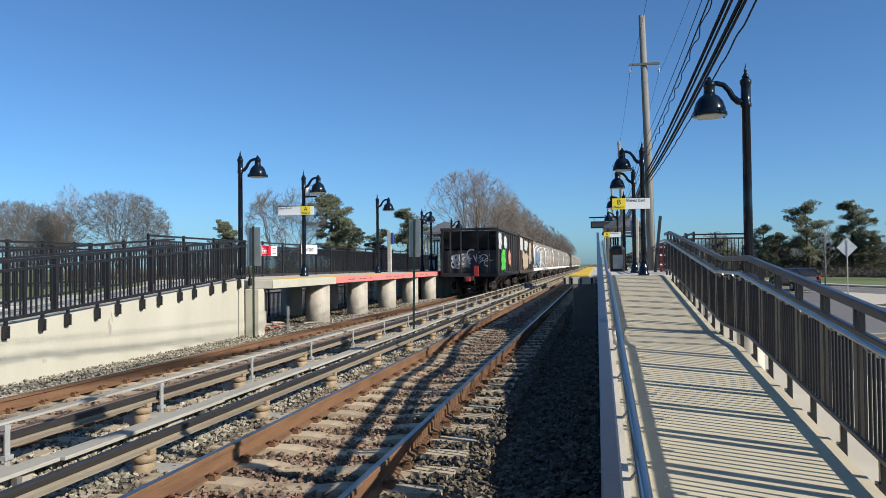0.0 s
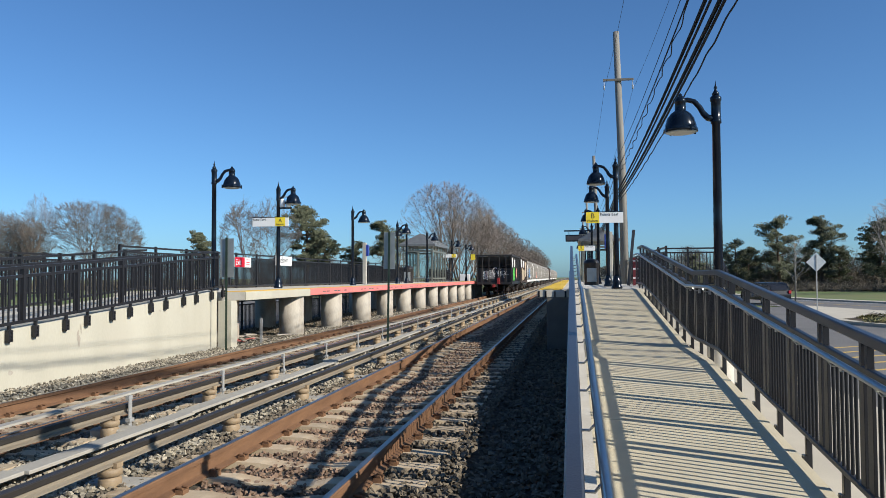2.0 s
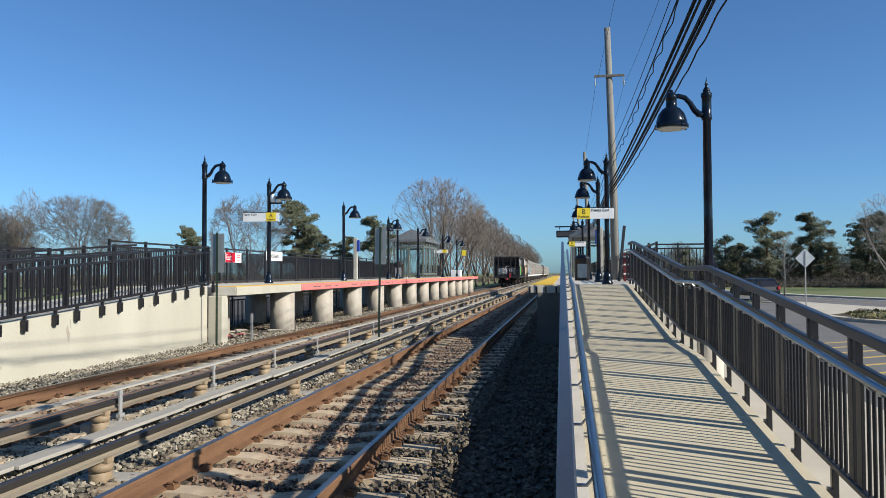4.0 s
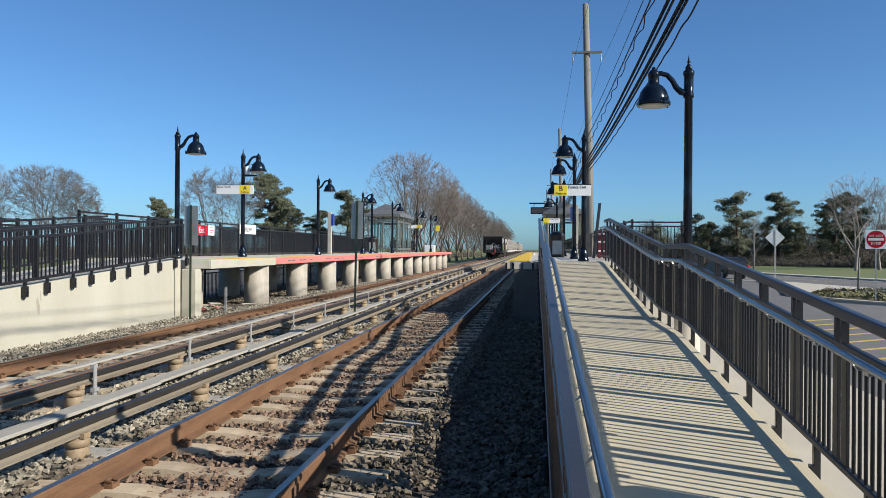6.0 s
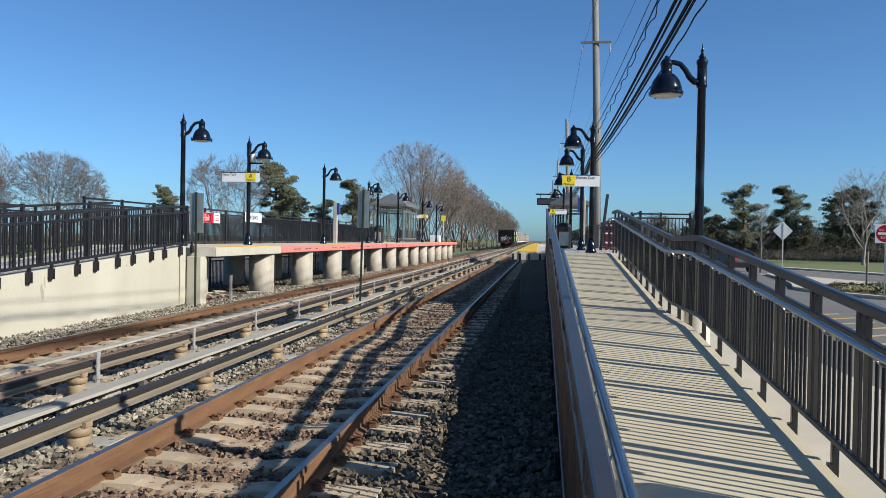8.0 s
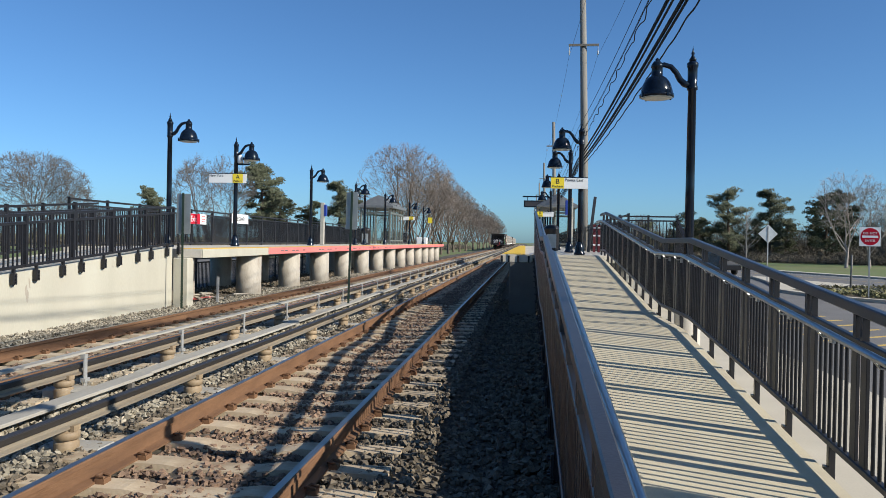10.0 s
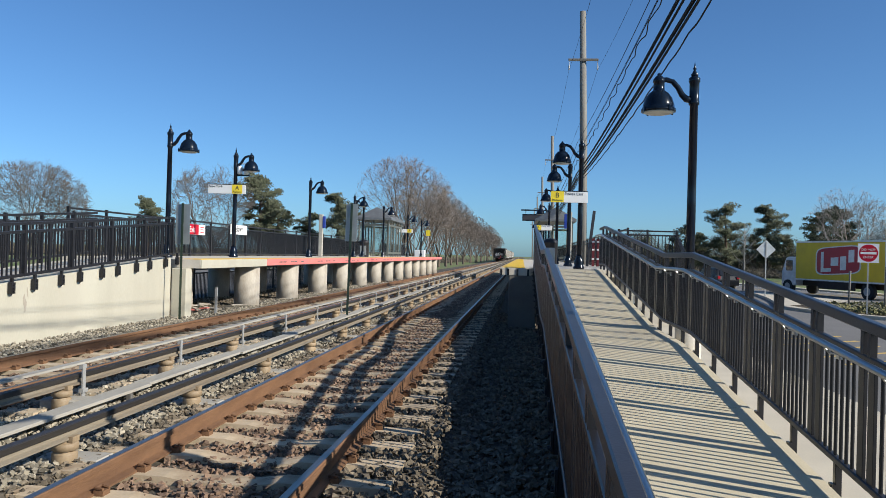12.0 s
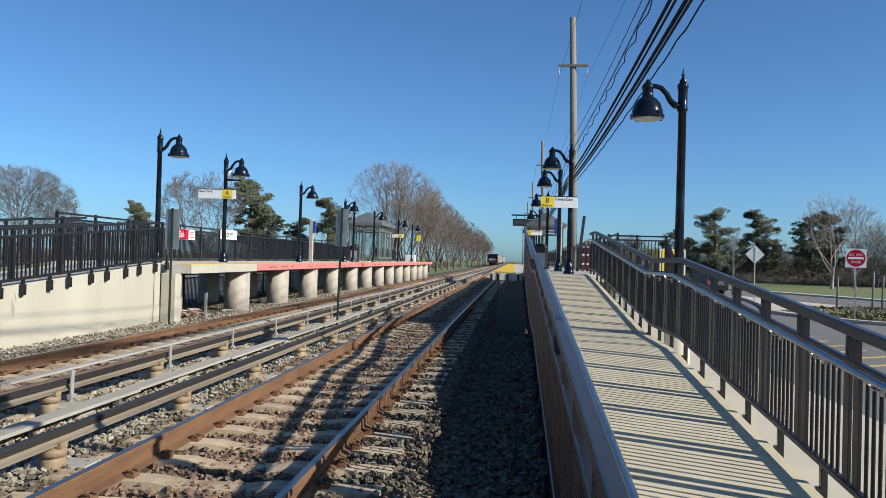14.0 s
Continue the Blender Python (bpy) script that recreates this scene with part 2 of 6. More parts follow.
def ballast_bed():
    """The raised bed of crushed stone under both tracks, with sloping shoulders."""
    bm = bmesh.new()
    xs = [-9.5, -6.6, -5.8, 0.8, 1.5, 3.2, 4.2]
    zs = [GROUND - 0.02, -0.16, -0.24, -0.24, -0.32, -0.42, GROUND - 0.02]
    ys = [-40, -10, 0, 10, 20, 40, 80, 160, 320, 640, 1300]
    rows = [[bm.verts.new((x, y, z)) for x, z in zip(xs, zs)] for y in ys]
    for a, b in zip(rows, rows[1:]):
        for i in range(len(xs) - 1):
            bm.faces.new((a[i], a[i + 1], b[i + 1], b[i]))
    return tagged(part("ballast_bed", bm, M_BED), "raised bed of grey-brown crushed stone under two tracks", "trackbed", kind="structure")


ballast_bed()

# ---- the ramp and platform beside the camera ----
LAND0, LAND1, RAMP_END, RAMP_FOOT = 10.8, 12.9, 22.0, 1.7
PLAT = 1.25
LAND_Z = 0.47
LOW = 0.088


def ramp_z(y):
    if y >= RAMP_END:
        return PLAT
    if y >= LAND1:
        return LAND_Z + (PLAT - LAND_Z) * (y - LAND1) / (RAMP_END - LAND1)
    if y >= LAND0:
        return LAND_Z
    return LAND_Z - LOW * (LAND0 - max(y, RAMP_FOOT))


BENDS = [-8.0, RAMP_FOOT, LAND0, LAND1, RAMP_END]


def stations(y0, y1, dx=0.0, dz=0.0):
    ys = [y0] + [b for b in BENDS if y0 + 0.01 < b < y1 - 0.01] + [y1]
    return [(dx, y, ramp_z(y) + dz) for y in ys]


def ramp():
    r = thing("access_ramp", "long sloping buff concrete ramp with a level landing", "ramp", kind="structure")
    bm = bmesh.new()
    # deck slabs with narrow joints
    joints = [-8.0, -4.0, -1.2, 1.7, 4.7, 7.75, 10.8, 12.9, 15.93, 18.96, 21.985]
    for a, b in zip(joints, joints[1:]):
        bm = bmesh.new()
        sweep(bm, [(2.60, -0.22), (4.36, -0.22), (4.36, 0.0), (2.60, 0.0)], [(0, a + 0.006, ramp_z(a + 0.006)), (0, b - 0.006, ramp_z(b - 0.006))])
        part("deck_slab", bm, M_DECK, r)
    bm = bmesh.new()
    ys = [-8.0, RAMP_FOOT, LAND0, LAND1, 21.0]
    top = [[bm.verts.new((x, y, z)) for x, z in ((2.66, -0.9), (4.30, -0.9), (4.30, ramp_z(y) - 0.2), (2.66, ramp_z(y) - 0.2))] for y in ys]
    for a, b in zip(top, top[1:]):
        for i in range(4):
            bm.faces.new((a[i], a[(i + 1) % 4], b[(i + 1) % 4], b[i]))
    bm.faces.new(top[0]), bm.faces.new(top[-1][::-1])
    part("side_wall", bm, M_CONC, r, "plain concrete side wall")
    bm = bmesh.new()
    sweep(bm, [(2.60, 0.002), (2.68, 0.002), (2.68, 0.23), (2.60, 0.23)], stations(-8.0, 21.9))
    part("kerb_upstand", bm, M_CONC, r, "low concrete upstand along the track side")
    return r


ramp()


def ramp_fence(name, x, side, y0, y1, phase):
    """side: -1 when the walking surface lies towards -x of the fence."""
    f = thing(name, "dark bronze metal picket fence with steel handrail along a ramp", "fence", "ramp fences")
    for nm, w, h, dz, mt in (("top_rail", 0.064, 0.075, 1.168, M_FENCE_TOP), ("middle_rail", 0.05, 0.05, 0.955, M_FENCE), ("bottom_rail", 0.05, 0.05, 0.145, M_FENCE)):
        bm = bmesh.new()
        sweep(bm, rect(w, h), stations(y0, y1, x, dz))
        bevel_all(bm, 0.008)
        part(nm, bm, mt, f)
    bm = bmesh.new()
    tube(bm, stations(y0, y1, x + side * 0.128, 0.97), 0.024, 12)
    part("handrail", bm, M_STEEL, f, "round brushed steel handrail")
    bm = bmesh.new()
    box(bm, -0.024, 0.024, -0.024, 0.024, -0.22, 0.13)
    bevel_all(bm, 0.005)
    post = mesh_of("post", bm, M_FENCE)
    bm = bmesh.new()
    box(bm, -0.012, 0.012, -0.045, 0.045, 0.15, 0.95)
    bevel_all(bm, 0.003)
    stile = mesh_of("stile", bm, M_FENCE)
    bm = bmesh.new()
    tube(bm, [(0, 0, 0.15), (0, 0, 0.95)], 0.0135, 8, False)
    picket = mesh_of("picket", bm, M_FENCE)
    bm = bmesh.new()
    box(bm, -0.022, 0.022, -0.022, 0.022, 0.96, 1.14)
    block = mesh_of("spacer_block", bm, M_FENCE)
    bm = bmesh.new()
    tube(bm, [(0, 0, 0.9), (side * 0.085, 0, 0.9), (side * 0.128, 0, 0.95)], 0.008, 6)
    box(bm, side * 0.02 - 0.012, side * 0.02 + 0.012, -0.03, 0.03, 0.86, 0.92)
    bracket = mesh_of("handrail_bracket", bm, M_STEEL)
    bm = bmesh.new()
    box(bm, -0.045, -0.025, -0.04, 0.04, -0.2, -0.02)
    for dz in (-0.17, -0.05):
        for dy in (-0.04, 0.04):
            tube(bm, [(-0.07, dy, dz), (-0.05, dy, dz)], 0.012, 6)
    plate = mesh_of("mounting_plate", bm, M_FENCE)
    n = int((y1 - y0) / 0.9)
    k0 = math.ceil((y0 - phase) / 0.9)
    y = phase + k0 * 0.9
    while y < y1:
        z = ramp_z(y)
        piece("post", post, f, (x, y + 0.45, ramp_z(y + 0.45)))
        piece("mounting_plate", plate, f, (x - side * 0.0, y + 0.45, ramp_z(y + 0.45)))
        piece("handrail_bracket", bracket, f, (x, y + 0.42, ramp_z(y + 0.42)))
        for d in (-0.075, 0.075):
            piece("stile", stile, f, (x, y + d, ramp_z(y + d)))
            piece("spacer_block", block, f, (x, y + d * 0.7, ramp_z(y + d)))
        for k in range(1, 7):
            yy = y + 0.12 + k * (0.66 / 7)
            piece("picket", picket, f, (x, yy, ramp_z(yy)))
        y += 0.9
    return f


ramp_fence("ramp_fence", 2.53, 1, -1.0, 21.9, 5.5)
ramp_fence("ramp_fence", 4.45, -1, -1.0, 23.4, 5.5)


def platform(name, x0, x1, y0, y1, label):
    return thing(name, label, "platform", kind="structure")


pb = platform("platform_b", 1.62, 5.6, 20.9, 78, "raised concrete station platform with yellow tactile edge")
bm = rbox(1.62, 5.4, 22.02, 80, PLAT - 0.2, PLAT, 0.01)
part("slab", bm, M_CONC, pb)
bm = rbox(1.62, 2.44, 20.85, 22.0, PLAT - 0.2, PLAT, 0.01)
part("slab_end", bm, M_CONC, pb)
tactile = mesh_of("tactile_tile", rbox(0, 0.61, 0, 0.596, 0, 0.012, 0.003), M_YELLOW)
for k in range(97):
    piece("tactile_tile", tactile, pb, (1.66, 20.95 + 0.606 * k, PLAT + 0.001))
pier = mesh_of("pier", rbox(-0.36, 0.36, -0.45, 0.45, -1.85, -0.2, 0.02), M_PIER)
# thin dark strips added for the shaded gaps across the slab end
for x in (1.66, 1.84, 2.08, 2.36):
    part("dark_gap_strip", rbox(x - 0.025, x + 0.025, 20.83, 20.848, PLAT - 0.2, PLAT - 0.03, 0.003), M_FENCE, pb)
for k in range(16):
    piece("pier", pier, pb, (2.22, 21.3 + 3.7 * k, PLAT))
    piece("pier", pier, pb, (4.7, 22.9 + 3.7 * k, PLAT))

# ---- the platform across the tracks ----
AX = -5.7
pa = platform("platform_a", -9.6, AX, 19, 76.6, "raised platform on round concrete columns with red edge")
part("slab", rbox(-9.4, AX - 0.03, 18.9, 76.6, PLAT - 0.22, PLAT, 0.01), M_CONC, pa)
part("edge_beam", rbox(AX - 0.03, AX, 18.9, 23.9, PLAT - 0.22, PLAT - 0.002, 0.006), M_CONC_WALL, pa, "pale concrete edge beam")
for k in range(11):
    ya = 23.9 + 4.79 * k
    part("edge_board", rbox(AX - 0.03, AX + 0.01, ya + 0.006, ya + 4.784, PLAT - 0.2, PLAT + 0.012, 0.005), M_RED, pa, "faded red edge board")
for k in range(5):
    for j in range(7):
        if j % 3 != 2:
            ya = 25.1 + 4.79 * k + 0.42 * j
            bm = bmesh.new()
            box(bm, AX + 0.0105, AX + 0.0125, ya, ya + 0.34, PLAT - 0.12, PLAT - 0.08)
            part("writing_bar", bm, M_PIER, pa, "small faded dark writing")
tactile_a = mesh_of("tactile_tile", rbox(0, 0.61, 0, 0.596, 0, 0.012, 0.003), M_YELLOW_OLD)
for k in range(94):
    piece("tactile_tile", tactile_a, pa, (AX - 0.66, 18.95 + 0.606 * k, PLAT + 0.001))
bm = bmesh.new()
lathe(bm, [(0.38, -2.0), (0.38, -0.22)], 24)
column = mesh_of("column", bm, M_COL)
for k in range(13):
    piece("column", column, pa, (-6.15, 23.4 + 4.15 * k, PLAT))
    piece("column", column, pa, (-8.7, 23.4 + 4.15 * k, PLAT))
part("end_pier", rbox(-6.35, -5.97, 18.62, 18.98, -0.7, PLAT - 0.22, 0.015), M_CONC_WALL, pa, "square concrete end pier")
part("end_pier", rbox(-7.6, -6.9, 20.6, 21.2, -0.7, PLAT - 0.22, 0.015), M_COL, pa)


def wall_top(y):
    return 1.29 - 0.067 * (18.6 - y)


def wall_a():
    w = thing("wall_a", "cream cast concrete retaining wall under a ramp", "wall", kind="structure")
    bm = bmesh.new()
    sweep(bm, [(-6.65, -1.9), (-6.35, -1.9), (-6.35, 0), (-6.65, 0)], [(0, -6, wall_top(-6)), (0, 18.58, wall_top(18.58))])
    for v in bm.verts:
        if v.co.z < wall_top(v.co.y) - 1:
            v.co.z = -0.8
    part("wall", bm, M_CONC_WALL, w)
    rng = random.Random(2)
    for y, z, a, b in ((12.95, 0.52, 0.05, 0.16), (13.02, 0.68, 0.02, 0.1), (11.2, 0.1, 0.06, 0.04), (15.8, 0.9, 0.03, 0.03)):
        bm = bmesh.new()
        bm.faces.new([bm.verts.new((-6.346, y + a * rng.uniform(0.6, 1.2) * math.cos(k * 0.628) + 0.3 * b * math.sin(k * 0.628) * -0.5, z + b * rng.uniform(0.6, 1.2) * math.sin(k * 0.628))) for k in range(10)])
        part("spalled_patch", bm, M_COL, w, "brown spalled patch")
    bm = bmesh.new()
    sweep(bm, [(-8.3, -0.2), (-6.66, -0.2), (-6.66, 0.0), (-8.3, 0.0)], [(0, -6, wall_top(-6) - 0.02), (0, 18.88, wall_top(18.88) - 0.02)])
    part("ramp_deck", bm, M_CONC, w)
    return w


wall_a()


def plain_fence(name, label, path_z, x, y0, y1, height, spacing, bays, drop=0.0, gap=0.1, mounts=False):
    """Pickets between two rails, with posts at every bay, along y."""
    f = thing(name, label, "fence", "platform fences")
    ys = [y0 + (y1 - y0) * i / 8 for i in range(9)]
    for nm, dz in (("top_rail", height), ("upper_rail", height - 0.14), ("bottom_rail", gap)):
        bm = bmesh.new()
        sweep(bm, rect(0.05, 0.05), [(x, y, path_z(y) + dz) for y in ys])
        part(nm, bm, M_FENCE, f)
    bm = bmesh.new()
    box(bm, -0.032, 0.032, -0.032, 0.032, gap - 0.02 if mounts else -0.05, height + (0.01 if mounts else 0.05))
    post = mesh_of("post", bm, M_FENCE)
    bm = bmesh.new()
    box(bm, -0.012, 0.012, -0.012, 0.012, gap, height - 0.14)
    pk = mesh_of("picket", bm, M_FENCE)
    bm = bmesh.new()
    box(bm, -0.025, 0.02, -0.022, 0.022, 0.0, gap)
    box(bm, -0.03, 0.035, -0.05, 0.05, -0.19, 0.0)
    for dz in (-0.15, -0.1, -0.04):
        tube(bm, [(0.035, 0.0, dz), (0.055, 0.0, dz)], 0.014, 6)
    tube(bm, [(0.0, 0, -0.21), (0.0, 0, -0.18)], 0.014, 6)
    br = mesh_of("mounting_bracket", bm, M_FENCE)
    bm = bmesh.new()
    box(bm, -0.02, 0.02, -0.03, 0.03, gap, height)
    stile = mesh_of("stile", bm, M_FENCE)
    y = y0
    while y <= y1 + 0.01:
        piece("post", post, f, (x, y, path_z(y)))
        if mounts:
            for d in (-0.31, 0.31):
                piece("mounting_bracket", br, f, (x, y + d, path_z(y + d)))
            piece("stile", stile, f, (x, y + bays / 2, path_z(y + bays / 2)))
        y += bays
    n = int((y1 - y0) / spacing)
    for i in range(min(n, 300)):
        yy = y0 + (i + 0.5) * spacing
        piece("picket", pk, f, (x, yy, path_z(yy)))
    if n > 300:
        bm = bmesh.new()
        for i in range(300, n):
            yy = y0 + (i + 0.5) * spacing
            z = path_z(yy)
            box(bm, x - 0.01, x + 0.01, yy - 0.01, yy + 0.01, z + gap, z + height - 0.14)
        tagged(part("far_picket_run", bm, M_FENCE, f), kind="stuff")
    return f


plain_fence("ramp_railing", "dark bronze picket railing bolted to a retaining wall", wall_top, -6.30, -1.37, 18.5, 0.98, 0.118, 1.42, mounts=True)
plain_fence("ramp_railing", "dark bronze picket railing behind a ramp", wall_top, -8.25, -2.0, 18.5, 1.05, 0.115, 1.22)
plain_fence("platform_railing", "dark bronze picket railing along a platform's back", lambda y: PLAT, -9.3, 19.0, 56.6, 1.22, 0.1, 1.83, gap=0.08)
plain_fence("platform_railing", "dark bronze picket railing along a platform's back", lambda y: PLAT, -9.3, 64.6, 76.4, 1.22, 0.1, 1.83, gap=0.08)
part("slab_bay", rbox(-10.4, -9.41, 56.6, 64.6, PLAT - 0.22, PLAT, 0.01), M_CONC, pa)
plain_fence("platform_railing", "dark bronze picket railing along a platform's back", lambda y: PLAT, 5.3, 23.9, 79, 1.2, 0.115, 1.83, gap=0.08)


# ---- lamps ----
def station_lamp():
    """Post with flared base, finial and a swan-neck arm carrying a bell shade towards +x."""
    L = thing("station_lamp", "glossy black station lamp post with bell shade", "lamp post", "station lamps")
    bm = bmesh.new()
    lathe(bm, [(0.15, 0), (0.155, 0.05), (0.12, 0.09), (0.13, 0.16), (0.12, 0.24), (0.085, 0.30), (0.078, 0.36)], 16)
    part("base", bm, M_BLACK, L)
    bm = bmesh.new()
    lathe(bm, [(0.072, 0.34), (0.068, 1.6), (0.062, 3.05), (0.082, 3.06), (0.082, 3.11), (0.074, 3.12), (0.076, 3.40), (0.088, 3.42), (0.088, 3.47), (0.055, 3.50)], 16)
    part("pole", bm, M_BLACK, L)
    bm = bmesh.new()
    lathe(bm, [(0.05, 3.5), (0.058, 3.53), (0.03, 3.57), (0.018, 3.60), (0.03, 3.62), (0.012, 3.66), (0.002, 3.74)], 12)
    part("finial", bm, M_BLACK, L)
    bm = bmesh.new()
    tube(bm, [(0.05, 0, 3.14), (0.12, 0, 3.15), (0.19, 0, 3.22), (0.25, 0, 3.33), (0.33, 0, 3.42), (0.43, 0, 3.45), (0.52, 0, 3.44)], [0.058, 0.052, 0.046, 0.042, 0.040, 0.039, 0.042], 10)
    part("arm", bm, M_BLACK, L)
    bm = bmesh.new()
    prof = [(0.262, 2.94), (0.266, 2.985), (0.248, 2.99), (0.24, 3.05), (0.205, 3.16), (0.15, 3.235), (0.10, 3.27), (0.088, 3.28), (0.084, 3.40), (0.096, 3.41), (0.09, 3.45), (0.055, 3.50), (0.03, 3.515), (0.03, 3.54), (0.005, 3.56)]
    lathe(bm, prof, 28, (0.54, 0, 0))
    for k in range(4):
        a = 0.5 + k * math.pi / 2
        x, y = 0.54 + 0.268 * math.cos(a), 0.268 * math.sin(a)
        box(bm, x - 0.013, x + 0.013, y - 0.013, y + 0.013, 2.925, 3.02)
    shade = part("shade", bm, M_BLACK, L)
    bm = bmesh.new()
    lathe(bm, [(0.20, 2.918), (0.25, 2.936)], 24, (0.54, 0, 0))
    part("lens", bm, mat("frosted_lens", (0.5, 0.5, 0.46), None, 0.3, 0, 5, 50, 0), shade, "frosted lamp lens")
    return L


lamp0 = station_lamp()
lamp0.matrix_basis = pose(-7.6, 21.0, PLAT + 0.003)
for y in (26.0, 35.45, 45.0, 54.6, 66.3, 75.3):
    copy_thing(lamp0, pose(-7.6, y, PLAT + 0.003))
copy_thing(lamp0, pose(-7.6, 47.6, PLAT + 0.003, 0, 0, 180))
for y in (22.3, 27.6, 37.4, 49.0, 61.0, 73.0):
    copy_thing(lamp0, pose(3.77, y, PLAT + 0.003, 0, 0, 180))
LAMP_Z = 0.93
for x, y in ((4.80, 12.7), (4.66, 4.6)):
    copy_thing(lamp0, pose(x, y, LAMP_Z + 0.003, 0, 0, 180))
    bm = bmesh.new()
    lathe(bm, [(0.2, GROUND - 0.05), (0.2, LAMP_Z)], 20, (x, y, 0))
    tagged(part("lamp_pedestal", bm, M_CONC), "round concrete pedestal under a lamp post", "pedestal", "lamp pedestals")

# ---- tracks ----
RAIL = [(-0.07, -0.178), (0.07, -0.178), (0.07, -0.162), (0.012, -0.145), (0.010, -0.05), (0.036, -0.04), (0.036, -0.008), (0.028, 0.0), (-0.028, 0.0), (-0.036, -0.008), (-0.036, -0.04), (-0.010, -0.05), (-0.012, -0.145), (-0.07, -0.162)]


def track(name, xc, label):
    t = thing(name, label, "railway track", "tracks")
    for s in (-1, 1):
        bm = bmesh.new()
        sweep(bm, RAIL, [(xc + s * 0.755, y, 0) for y in (-30, 1200)])
        rail = part("rail", bm, M_RUST, t)
        bm = bmesh.new()
        box(bm, xc + s * 0.755 - 0.026, xc + s * 0.755 + 0.026, -30, 1200, -0.004, 0.002)
        part("running_surface", bm, M_RAILTOP, rail, "polished rail head")
    bm = bmesh.new()
    sec = [(-0.14, -0.22), (0.14, -0.22), (0.115, 0.0), (-0.115, 0.0)]
    ring = []
    for x, dz in ((-1.28, 0.0), (-0.45, 0.0), (-0.25, -0.03), (0.25, -0.03), (0.45, 0.0), (1.28, 0.0)):
        ring.append([bm.verts.new((x, yy, zz - 0.18 + (dz if zz == 0 else 0))) for yy, zz in sec])
    for a, b in zip(ring, ring[1:]):
        for i in range(4):
            bm.faces.new((a[i], a[(i + 1) % 4], b[(i + 1) % 4], b[i]))
    bm.faces.new(ring[0]), bm.faces.new(ring[-1][::-1])
    tie = mesh_of("tie", bm, M_TIE)
    clips = []
    for d in (-1, 1):
        bm = bmesh.new()
        box(bm, -0.035, 0.035, -0.05, 0.05, -0.182, -0.14)
        tube(bm, [(d * 0.03, -0.04, -0.13), (-d * 0.03, -0.03, -0.125), (-d * 0.05, 0.0, -0.14), (-d * 0.02, 0.04, -0.125), (d * 0.04, 0.03, -0.135)], 0.011, 5)
        clips.append((d, mesh_of("rail_clip", bm, M_RUST)))
    for k in range(140):
        y = 0.49 + 0.61 * k
        ob = piece("tie", tie, t, (xc, y, random.uniform(-0.006, 0.004)))
        ob.rotation_euler = (0, 0, random.uniform(-0.008, 0.008))
        if k < 45:
            for s in (-1, 1):
                for d, me in clips:
                    piece("rail_clip", me, t, (xc + s * 0.755 + d * 0.1, y, 0))
    me = bpy.data.meshes.new("distant_sleeper_bed")
    vs, fs = [], []
    for k in range(140, 900):
        y = 0.49 + 0.61 * k
        b = len(vs)
        vs += [(xc + x, y + yy, zz) for x in (-1.28, 1.28) for yy, zz in ((-0.12, -0.25), (0.12, -0.25), (0.12, -0.18), (-0.12, -0.18))]
        fs += [(b, b + 1, b + 5, b + 4), (b + 1, b + 2, b + 6, b + 5), (b + 2, b + 3, b + 7, b + 6), (b + 3, b, b + 4, b + 7), (b, b + 3, b + 2, b + 1), (b + 4, b + 5, b + 6, b + 7)]
    me.from_pydata(vs, [], fs)
    me.materials.append(M_TIE)
    ft = new("distant_sleeper_bed", me)
    ft.parent = t
    tagged(ft, kind="stuff")
    return t


track("railway_track", 0.0, "rusty rails clipped to tan concrete ties")
track("railway_track", -3.98, "rusty rails clipped to tan concrete ties beside a platform")


